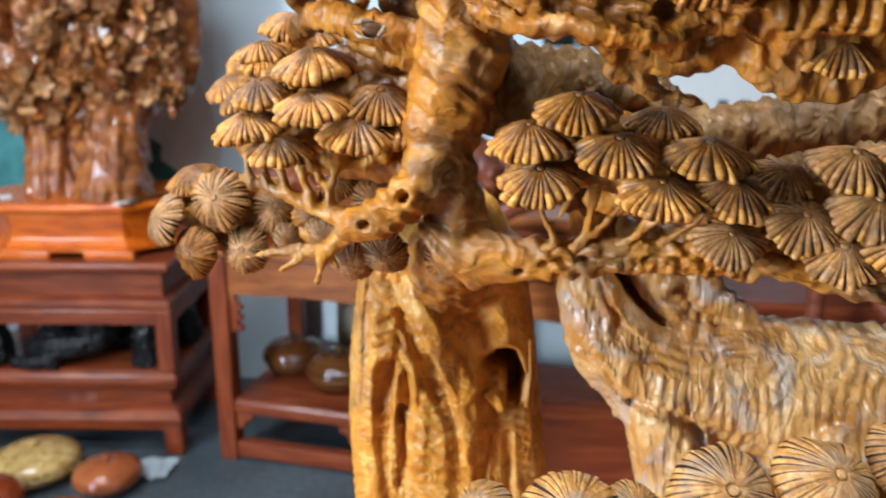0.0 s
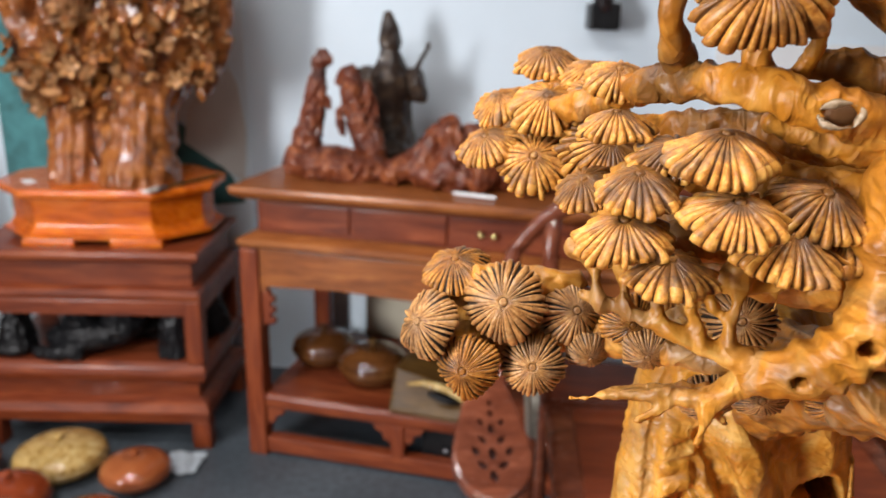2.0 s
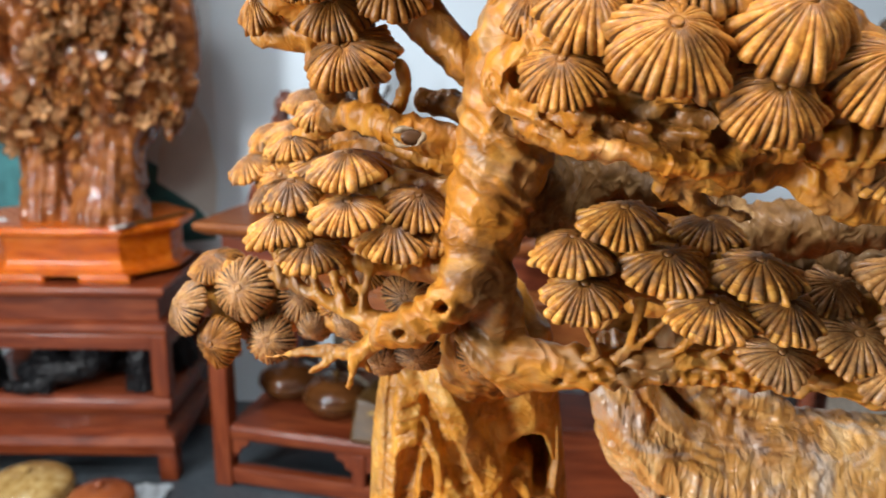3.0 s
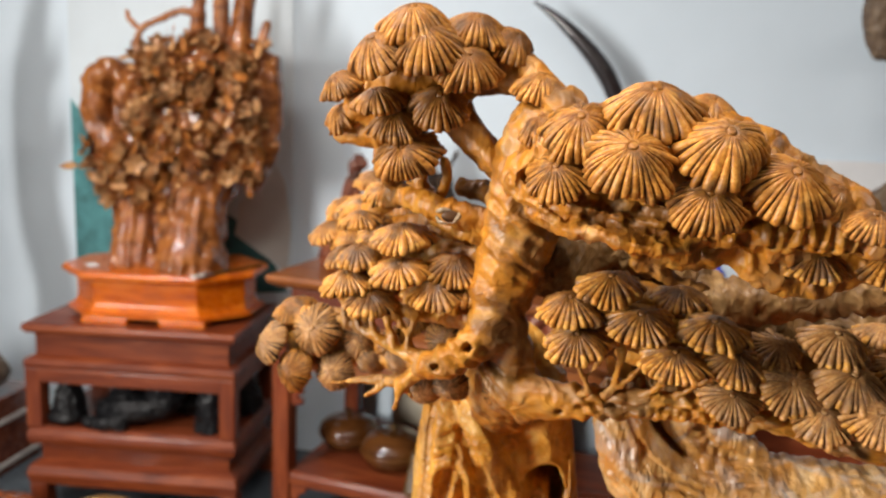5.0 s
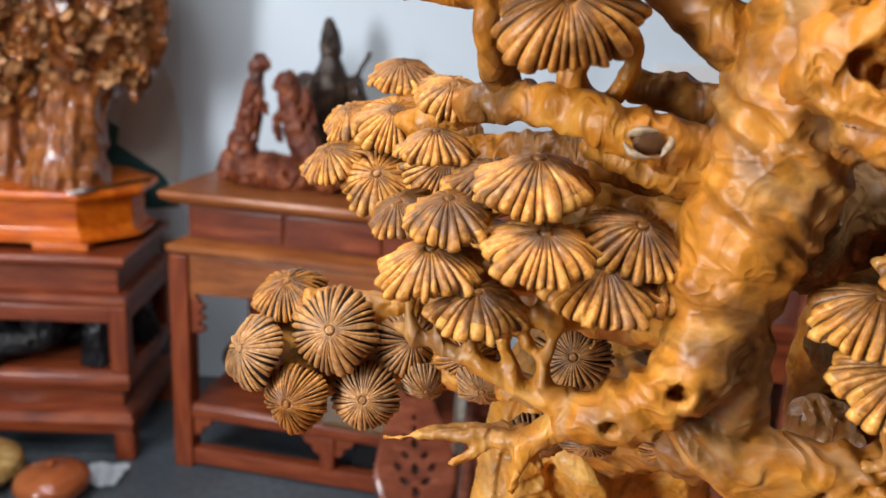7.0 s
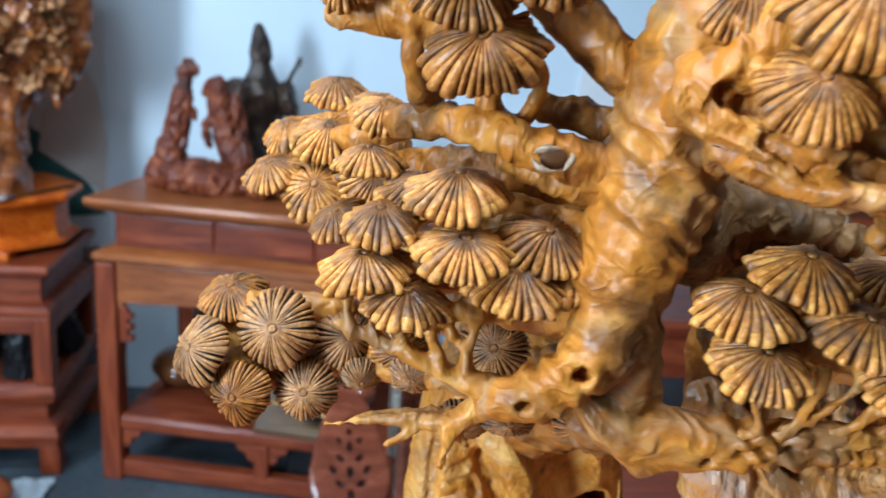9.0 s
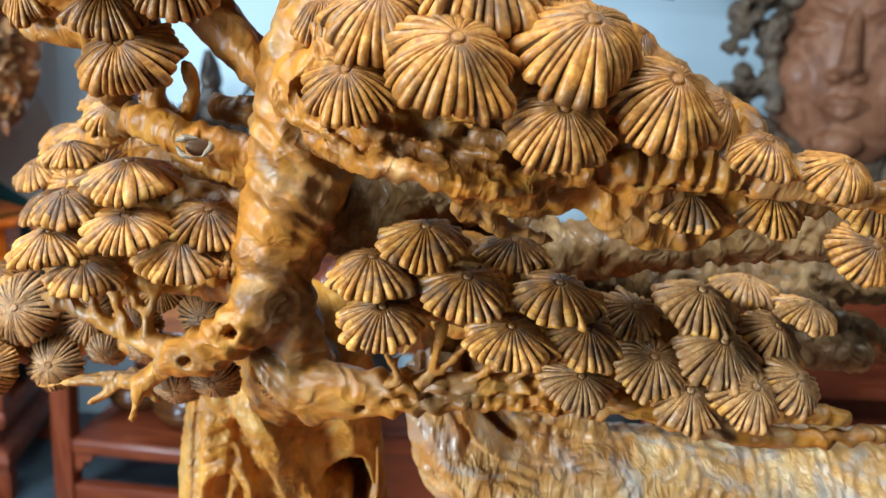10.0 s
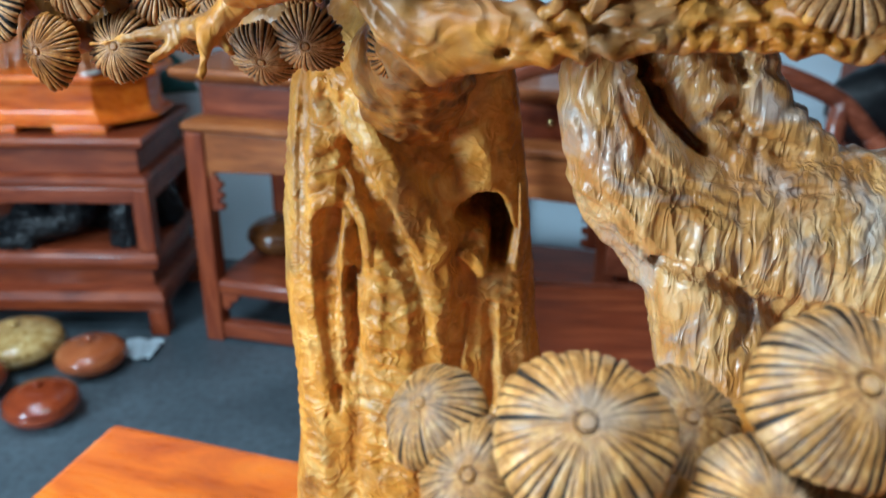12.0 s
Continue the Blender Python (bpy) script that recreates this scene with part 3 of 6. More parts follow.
for x, z, dx, dz, r, d in ((0.117, 1.244, 0.006, -0.002, 0.005, -0.0022), (0.119, 1.232, 0.005, -0.004, 0.0046, -0.002), (0.112, 1.219, 0.008, 0.003, 0.0036, -0.0022), (0.1125, 1.212, 0.008, 0.002, 0.0032, -0.002), (0.1135, 1.205, 0.008, 0.001, 0.003, -0.0018), (0.125, 1.215, 0.004, -0.006, 0.0036, -0.002),
                           (0.147, 1.241, 0.008, -0.003, 0.0055, -0.0024), (0.153, 1.229, 0.007, -0.003, 0.005, -0.0022), (0.158, 1.217, 0.006, -0.004, 0.0045, -0.002), (0.163, 1.206, 0.004, -0.006, 0.004, -0.0018), (0.166, 1.187, 0.003, -0.006, 0.0035, -0.0018)):
    knobs.append(((x, z, r, d), (x + dx, z + dz, r * 0.8, d * 0.8)))
carved("stump", (
    ((0.135, 0.567, 0.9, 0.076), (0.145, 0.567, 1.0, 0.062), (0.15, 0.564, 1.1, 0.052), (0.15, 0.562, 1.18, 0.046), (0.147, 0.557, 1.24, 0.04), (0.15, 0.53, 1.262, 0.033)),
    ((0.1, 0.547, 0.9, 0.042), (0.113, 0.541, 1.0, 0.028), (0.117, 0.538, 1.09, 0.0215), (0.1145, 0.537, 1.17, 0.0205), (0.12, 0.537, 1.24, 0.0185), (0.126, 0.53, 1.258, 0.016)),
    ((0.145, 0.536, 0.9, 0.035), (0.146, 0.534, 1.0, 0.027), (0.146, 0.533, 1.1, 0.0225), (0.143, 0.532, 1.18, 0.0205), (0.142, 0.53, 1.24, 0.0195), (0.145, 0.525, 1.258, 0.016)),
    ((0.172, 0.535, 1.258, 0.017), (0.174, 0.541, 1.23, 0.02), (0.178, 0.545, 1.19, 0.0215), (0.184, 0.547, 1.12, 0.024), (0.192, 0.55, 1.03, 0.028), (0.2, 0.545, 0.92, 0.035)),
), 0.0013, 0.0013, 60, PINE_STUMP, "satin golden old stump with an arched niche and a cavity", (), rungs, 0.00035, cuts=(
    ((0.1115, 1.248, 0.0024, 0.0014), (0.107, 1.215, 0.0026, 0.0018), (0.1065, 1.19, 0.0022, 0.0014), (0.105, 1.16, 0.002, 0.0006)),
    ((0.1185, 1.19, 0.0056, 0.008), (0.116, 1.168, 0.005, 0.005), (0.1165, 1.144, 0.0052, 0.003), (0.12, 1.12, 0.006, 0.0025), (0.121, 1.106, 0.004, 0.001)),
    ((0.129, 1.186, 0.0035, 0.003), (0.1295, 1.168, 0.0026, 0.0025)),
    ((0.1245, 1.19, 0.0036, -0.004), (0.1255, 1.17, 0.0036, -0.005), (0.1225, 1.148, 0.0028, -0.004), (0.1215, 1.12, 0.0022, -0.003)),
    ((0.1262, 1.168, 0.0022, 0.007), (0.1255, 1.16, 0.0018, 0.006)),
    ((0.111, 1.186, 0.003, -0.002), (0.1145, 1.197, 0.0034, -0.004), (0.123, 1.2015, 0.0034, -0.0045), (0.1315, 1.196, 0.0034, -0.004), (0.1335, 1.184, 0.0026, -0.0028), (0.1338, 1.17, 0.002, -0.001)),
    ((0.118, 1.108, 0.002, 0.003), (0.1185, 1.098, 0.0016, 0.0015)),
    ((0.127, 1.245, 0.007, -0.003), (0.133, 1.231, 0.0075, -0.0055), (0.149, 1.205, 0.0082, -0.007), (0.161, 1.18, 0.0082, -0.005), (0.166, 1.14, 0.006, -0.003)),
    ((0.129, 1.219, 0.0052, 0.005), (0.1405, 1.194, 0.0058, 0.007), (0.149, 1.172, 0.0045, 0.004), (0.153, 1.16, 0.003, 0.0015)),
    ((0.1735, 1.1915, 0.0052, 0.02), (0.1815, 1.194, 0.007, 0.045), (0.1875, 1.184, 0.005, 0.045), (0.1865, 1.172, 0.0042, 0.03)),
    ((0.174, 1.176, 0.004, -0.004), (0.18, 1.168, 0.0034, -0.004)),
    ((0.1965, 1.203, 0.0026, -0.004), (0.1975, 1.185, 0.0026, -0.005), (0.195, 1.168, 0.0024, -0.003)),
    ((0.172, 1.15, 0.0035, 0.003), (0.169, 1.12, 0.004, 0.003), (0.172, 1.08, 0.003, 0.002)),
    ((0.184, 1.15, 0.003, 0.003), (0.186, 1.1, 0.003, 0.0035)),
    *knobs, *ladder))

# main bough: the column, the hollowed elbow, the long low limb
carved("bough", (
    ((0.148, 0.54, 1.24, 0.03), (0.156, 0.49, 1.262, 0.018), (0.163, 0.458, 1.272, 0.0135), (0.162, 0.445, 1.288, 0.0112), (0.157, 0.441, 1.305, 0.0124), (0.153, 0.441, 1.318, 0.0146), (0.156, 0.441, 1.335, 0.0172), (0.1605, 0.442, 1.352, 0.0186), (0.163, 0.441, 1.372, 0.0194), (0.166, 0.438, 1.393, 0.0186), (0.168, 0.432, 1.41, 0.0135), (0.185, 0.42, 1.418, 0.01)),
    ((0.151, 0.437, 1.315, 0.012), (0.146, 0.433, 1.304, 0.0112), (0.136, 0.43, 1.2975, 0.0096), (0.125, 0.432, 1.29, 0.0085), (0.114, 0.438, 1.287, 0.006)),
    ((0.153, 0.446, 1.291, 0.01), (0.159, 0.443, 1.279, 0.0115), (0.169, 0.441, 1.2748, 0.0116), (0.183, 0.437, 1.2757, 0.009), (0.2, 0.434, 1.279, 0.0064), (0.222, 0.431, 1.2815, 0.0052), (0.25, 0.428, 1.282, 0.005), (0.27, 0.426, 1.281, 0.005), (0.293, 0.423, 1.276, 0.0048), (0.32, 0.421, 1.27, 0.0044), (0.351, 0.421, 1.267, 0.004), (0.385, 0.423, 1.269, 0.003)),
    ((0.165, 0.438, 1.268, 0.0058), (0.19, 0.432, 1.2715, 0.0042), (0.22, 0.429, 1.2755, 0.0034), (0.25, 0.426, 1.277, 0.0032), (0.275, 0.423, 1.2755, 0.003)),
), 0.0012, 0.0016, 80, PINE_RINGED, "golden rippled bough bent like an elbow",
    ((0.14, 0.417, 1.303, 0.0028, 0.012, 0.0026, 0.009), (0.124, 0.421, 1.2905, 0.0024, 0.012, 0.0022, 0.008), (0.1855, 0.425, 1.272, 0.002, 0.008, 0.0018, 0.004)), rings_up, 0.0011, cuts=(
    ((0.1345, 1.307, 0.002, -0.0012), (0.1405, 1.3085, 0.002, -0.0014), (0.1455, 1.304, 0.002, -0.0012), (0.143, 1.298, 0.002, -0.001)),
    *(((0.19 + 0.0105 * k, 1.274 + 0.0012 * (k % 2), 0.0018, -0.0008), (0.196 + 0.0105 * k, 1.2785, 0.002, -0.0014), (0.205 + 0.0105 * k, 1.2835, 0.0016, -0.001)) for k in range(9)),
    *(((0.226 + 0.0042 * k, 1.2795, 0.0011, 0.0013), (0.2245 + 0.0042 * k, 1.2725, 0.0011, 0.0013)) for k in range(12)),
    ((0.195, 1.2765, 0.0014, 0.0016), (0.22, 1.279, 0.0014, 0.002), (0.25, 1.2805, 0.0014, 0.002), (0.28, 1.2775, 0.0014, 0.002), (0.33, 1.269, 0.0014, 0.0015))))

# upper left branch with a sawn knot
carved("branch", (
    ((0.16, 0.444, 1.359, 0.0085), (0.144, 0.444, 1.361, 0.0072), (0.126, 0.442, 1.365, 0.0068), (0.107, 0.452, 1.37, 0.006), (0.088, 0.485, 1.367, 0.006), (0.07, 0.525, 1.356, 0.0056), (0.048, 0.555, 1.345, 0.005)),
    ((0.15, 0.448, 1.352, 0.006), (0.135, 0.45, 1.354, 0.004), (0.115, 0.455, 1.36, 0.003)),
    ((0.152, 0.466, 1.35, 0.01), (0.125, 0.482, 1.352, 0.008), (0.1, 0.5, 1.35, 0.007), (0.08, 0.516, 1.345, 0.006)),
    ((0.126, 0.444, 1.366, 0.0072), (0.1265, 0.4375, 1.3648, 0.0062)),
    ((0.034, 0.565, 1.342, 0.007), (0.052, 0.565, 1.35, 0.01), (0.07, 0.557, 1.35, 0.011), (0.085, 0.545, 1.345, 0.009)),
    ((0.035, 0.555, 1.335, 0.007), (0.055, 0.548, 1.332, 0.009), (0.075, 0.54, 1.335, 0.009)),
), 0.0012, 0.0023, 110, PINE_ALONG, "golden branch with a sawn hollow knot", ((0.127, 0.428, 1.3645, 0.0055, 0.012, 0.0038, 0.007),), rings_along, 0.0004)

# sawn knot: a pale ragged rim, and a dark ball for the hollow's shade
bm = bmesh.new()
tube(bm, [(0.1266 + 0.0056 * math.cos(a) * (1 + 0.12 * math.sin(3 * a)), 0.4315 + 0.0012 * math.sin(2 * a + 1), 1.3645 + 0.0035 * math.sin(a) * (1 + 0.1 * math.cos(2 * a)), 0.0009 + 0.0005 * math.sin(3 * a + 2)) for a in (2 * math.pi * k / 16 for k in range(17))], 8, 0.0015)
part("knot_rim", carve(fused(bm, 0.0007), 0.0008, 300), KNOT_PALE, pine, "pale ragged rim of a sawn knot", AT_PINE)
part("knot_hollow", ball(bmesh.new(), 0.1276, 0.4348, 1.3642, 0.0042, 0.0014, 0.003, 16), GROOVE, pine, "dark ball standing in for the knot's shaded hollow", AT_PINE)

# stalks and arch that carry the crown
carved("crown_stalk", (
    ((0.165, 0.44, 1.392, 0.012), (0.155, 0.445, 1.388, 0.0095), (0.143, 0.449, 1.395, 0.0082), (0.133, 0.452, 1.404, 0.0085), (0.124, 0.454, 1.415, 0.0105)),
    ((0.158, 0.45, 1.37, 0.008), (0.145, 0.46, 1.374, 0.006), (0.128, 0.465, 1.376, 0.005)),
    ((0.093, 0.475, 1.374, 0.006), (0.087, 0.462, 1.386, 0.0036), (0.086, 0.458, 1.4, 0.004), (0.092, 0.455, 1.414, 0.006)),
    ((0.112, 0.455, 1.372, 0.006), (0.109, 0.452, 1.38, 0.004), (0.114, 0.448, 1.388, 0.003)),
    ((0.118, 0.452, 1.37, 0.004), (0.124, 0.447, 1.382, 0.0028), (0.121, 0.446, 1.392, 0.0022)),
    ((0.07, 0.465, 1.41, 0.008), (0.09, 0.456, 1.428, 0.015), (0.112, 0.455, 1.436, 0.019), (0.138, 0.455, 1.438, 0.016), (0.16, 0.447, 1.432, 0.01), (0.172, 0.437, 1.42, 0.009), (0.168, 0.435, 1.405, 0.012)),
    ((0.06, 0.47, 1.4, 0.004), (0.075, 0.468, 1.402, 0.008), (0.095, 0.46, 1.405, 0.01), (0.105, 0.452, 1.4, 0.009)),
), 0.0014, 0.002, 110, PINE, "golden stalks and arch below the crown", (), rings_up, 0.0004)

# the wide canopy limb on the sunny side
carved("canopy_limb", (
    ((0.166, 0.43, 1.388, 0.0155), (0.18, 0.41, 1.381, 0.011), (0.2, 0.399, 1.376, 0.0088), (0.228, 0.395, 1.372, 0.0076), (0.255, 0.394, 1.368, 0.006), (0.28, 0.393, 1.371, 0.008), (0.305, 0.392, 1.37, 0.0075), (0.335, 0.392, 1.366, 0.0052), (0.38, 0.398, 1.36, 0.0045)),
    ((0.172, 0.428, 1.402, 0.013), (0.195, 0.416, 1.406, 0.014), (0.225, 0.41, 1.407, 0.015), (0.255, 0.41, 1.402, 0.013), (0.28, 0.406, 1.39, 0.01), (0.305, 0.4, 1.379, 0.007)),
    ((0.19, 0.405, 1.394, 0.012), (0.215, 0.4, 1.396, 0.014), (0.24, 0.4, 1.392, 0.015), (0.265, 0.4, 1.386, 0.0135), (0.29, 0.402, 1.377, 0.0095), (0.315, 0.402, 1.37, 0.007)),
    ((0.17, 0.425, 1.372, 0.007), (0.19, 0.4, 1.368, 0.006), (0.212, 0.391, 1.365, 0.0055), (0.232, 0.393, 1.36, 0.005), (0.24, 0.4, 1.357, 0.003)),
    ((0.262, 0.395, 1.365, 0.004), (0.275, 0.402, 1.361, 0.0058), (0.3, 0.408, 1.364, 0.0065), (0.34, 0.412, 1.362, 0.005)),
    ((0.205, 0.392, 1.376, 0.004), (0.213, 0.386, 1.382, 0.003), (0.22, 0.384, 1.388, 0.0015)),
    ((0.242, 0.392, 1.37, 0.004), (0.252, 0.386, 1.376, 0.003), (0.256, 0.385, 1.382, 0.0012)),
    ((0.205, 0.402, 1.365, 0.006), (0.218, 0.41, 1.359, 0.0065), (0.236, 0.412, 1.3565, 0.007), (0.252, 0.408, 1.36, 0.0065), (0.268, 0.402, 1.366, 0.007)),
    ((0.215, 0.413, 1.353, 0.004), (0.225, 0.417, 1.347, 0.0042), (0.238, 0.422, 1.342, 0.003), (0.25, 0.425, 1.339, 0.0012)),
    ((0.258, 0.404, 1.358, 0.006), (0.27, 0.408, 1.351, 0.0075), (0.288, 0.41, 1.349, 0.0085), (0.31, 0.408, 1.358, 0.007), (0.335, 0.404, 1.36, 0.005)),
), 0.0012, 0.003, 95, PINE_ALONG, "golden limb folded under the canopy", (), rings_along, 0.0004, cuts=(
    ((0.168, 1.3865, 0.0048, 0.009), (0.174, 1.385, 0.0048, 0.01)),
    ((0.172, 1.397, 0.004, -0.002), (0.164, 1.3965, 0.0045, -0.004), (0.1575, 1.39, 0.0048, -0.0045), (0.156, 1.381, 0.0048, -0.0045), (0.16, 1.374, 0.0045, -0.004), (0.17, 1.3715, 0.004, -0.003), (0.182, 1.372, 0.0035, -0.002)),
    ((0.172, 1.384, 0.004, 0.006), (0.186, 1.3835, 0.0055, 0.011), (0.2, 1.38, 0.005, 0.012), (0.212, 1.376, 0.0045, 0.009), (0.222, 1.375, 0.003, 0.005)),
    ((0.165, 1.37, 0.0035, -0.003), (0.18, 1.3645, 0.0032, -0.006), (0.195, 1.3665, 0.0032, -0.005), (0.21, 1.3625, 0.003, -0.006), (0.226, 1.362, 0.003, -0.005), (0.24, 1.3645, 0.003, -0.003)),
    ((0.192, 1.3725, 0.003, 0.005), (0.206, 1.3695, 0.003, 0.006), (0.222, 1.3685, 0.0025, 0.004)),
    ((0.176, 1.376, 0.003, 0.004), (0.184, 1.37, 0.0025, 0.004)),
    ((0.228, 1.37, 0.004, 0.006), (0.238, 1.3745, 0.0045, 0.009), (0.248, 1.372, 0.004, 0.006)),
    ((0.255, 1.368, 0.003, 0.005), (0.263, 1.362, 0.003, 0.004)),
    *(((0.268 + 0.0055 * k, 1.379, 0.0018, 0.003), (0.2665 + 0.0055 * k, 1.366, 0.0018, 0.003)) for k in range(7))))

# bough behind, its colour darkened for canopy shade, and broad carved drapery of needles
carved("back_bough", (
    ((0.165, 0.455, 1.345, 0.019), (0.19, 0.488, 1.332, 0.018), (0.225, 0.505, 1.32, 0.017), (0.262, 0.515, 1.306, 0.016), (0.305, 0.523, 1.299, 0.016), (0.36, 0.525, 1.3, 0.015), (0.42, 0.515, 1.305, 0.012), (0.47, 0.5, 1.31, 0.008)),
    ((0.208, 0.488, 1.296, 0.011), (0.235, 0.492, 1.294, 0.012), (0.27, 0.495, 1.29, 0.012), (0.34, 0.49, 1.284, 0.011), (0.41, 0.48, 1.28, 0.008)),
    ((0.19, 0.478, 1.345, 0.01), (0.22, 0.476, 1.342, 0.008), (0.25, 0.478, 1.334, 0.005)),
    ((0.36, 0.52, 1.3, 0.01), (0.4, 0.5, 1.29, 0.009), (0.44, 0.49, 1.275, 0.007)),
    ((0.25, 0.488, 1.318, 0.011), (0.285, 0.487, 1.322, 0.013), (0.32, 0.48, 1.33, 0.0125), (0.355, 0.475, 1.336, 0.013), (0.4, 0.47, 1.337, 0.012), (0.44, 0.465, 1.33, 0.009)),
    ((0.17, 0.46, 1.348, 0.012), (0.19, 0.485, 1.346, 0.013), (0.215, 0.495, 1.344, 0.012), (0.238, 0.497, 1.338, 0.011), (0.256, 0.495, 1.329, 0.009), (0.275, 0.49, 1.319, 0.008)),
), 0.002, 0.004, 95, (SHADED_PINE,), "bough behind the canopy, coloured darker for the canopy's shade", (), rings_along, 0.0012)

# golden stem that rises from the curved root behind the limb
carved("back_stem", (
    ((0.228, 0.522, 1.25, 0.012), (0.224, 0.52, 1.272, 0.0125), (0.222, 0.512, 1.292, 0.012), (0.218, 0.498, 1.31, 0.01)),
), 0.0014, 0.0012, 80, PINE_PALE, "smooth golden stem behind the loop", (), rings_along, 0.0004)

# low leaf shelf: a sheet behind the fans, and thin struts that sweep up and fork
struts = []
for x, z, tx, tz, fork in ((0.199, 1.283, 0.1925, 1.304, 0.2035), (0.209, 1.284, 0.2125, 1.305, 0), (0.21, 1.283, 0.2245, 1.307, 0), (0.226, 1.284, 0.2405, 1.303, 0.234), (0.24, 1.284, 0.2535, 1.302, 0), (0.252, 1.284, 0.2625, 1.3, 0.27), (0.268, 1.283, 0.28, 1.297, 0)):
    mid = x + 0.35 * (tx - x)
    struts.append(((x - 0.004, 0.43, z - 0.002, 0.0024), (x, 0.427, z + 0.002, 0.002), (mid + 0.15 * (tx - x), 0.424, z + 0.45 * (tz - z), 0.0013), (tx, 0.421, tz - 0.003, 0.0016), (tx, 0.423, tz + 0.003, 0.003)))
    if fork:
        struts.append(((mid, 0.4255, z + 0.4 * (tz - z), 0.0014), (0.5 * (mid + fork), 0.424, z + 0.65 * (tz - z), 0.0011), (fork, 0.422, tz, 0.002)))
carved("leaf_shelf", (
    ((0.191, 0.448, 1.313, 0.007), (0.205, 0.448, 1.316, 0.009), (0.24, 0.446, 1.313, 0.009), (0.275, 0.442, 1.305, 0.0085), (0.31, 0.437, 1.298, 0.008), (0.35, 0.432, 1.292, 0.006)),
    ((0.262, 0.435, 1.29, 0.006), (0.285, 0.43, 1.287, 0.0075), (0.315, 0.425, 1.281, 0.007), (0.345, 0.423, 1.278, 0.005), (0.37, 0.424, 1.274, 0.003)),
    ((0.192, 0.45, 1.322, 0.006), (0.22, 0.46, 1.326, 0.008), (0.255, 0.46, 1.316, 0.008)),
    ((0.196, 0.431, 1.31, 0.006), (0.21, 0.433, 1.312, 0.0065), (0.235, 0.43, 1.309, 0.0065), (0.258, 0.43, 1.304, 0.006)),
    ((0.215, 0.46, 1.296, 0.006), (0.24, 0.457, 1.297, 0.008), (0.27, 0.45, 1.292, 0.008), (0.3, 0.446, 1.288, 0.008), (0.34, 0.44, 1.282, 0.006)),
    ((0.255, 0.448, 1.28, 0.005), (0.29, 0.444, 1.277, 0.006), (0.33, 0.438, 1.272, 0.005)),
    *struts,
), 0.0011, 0.0012, 130, PINE_PALE, "golden leaf shelf on thin carved struts", (), rings_along, 0.0003)

# left leaf nest: core, ribs and the pointed antler below
ribs = []
for x, y, z, tx, tz in ((0.0705, 0.454, 1.3025, 0.069, 1.315), (0.078, 0.45, 1.302, 0.0775, 1.315), (0.088, 0.446, 1.299, 0.0845, 1.315), (0.0995, 0.442, 1.295, 0.0945, 1.314), (0.1075, 0.44, 1.295, 0.1105, 1.314)):
    ribs.append(((x + 0.003, y, z - 0.003, 0.0034), (x, y, z + 0.002, 0.0023), (0.5 * (x + tx), y + 0.001, z + 0.5 * (tz - z), 0.0017), (tx, y + 0.003, tz - 0.003, 0.0028), (tx - 0.001, y + 0.006, tz + 0.003, 0.006)))
ribs.append(((0.1085, 0.441, 1.301, 0.0014), (0.104, 0.443, 1.305, 0.0016), (0.1005, 0.445, 1.31, 0.0026), (0.1, 0.448, 1.314, 0.0045)))
ribs.append(((0.1, 0.447, 1.312, 0.002), (0.11, 0.446, 1.3115, 0.0022), (0.12, 0.447, 1.312, 0.0022), (0.13, 0.45, 1.315, 0.004)))
ribs.append(((0.12, 0.447, 1.312, 0.0012), (0.1225, 0.446, 1.308, 0.001), (0.121, 0.445, 1.304, 0.0008)))
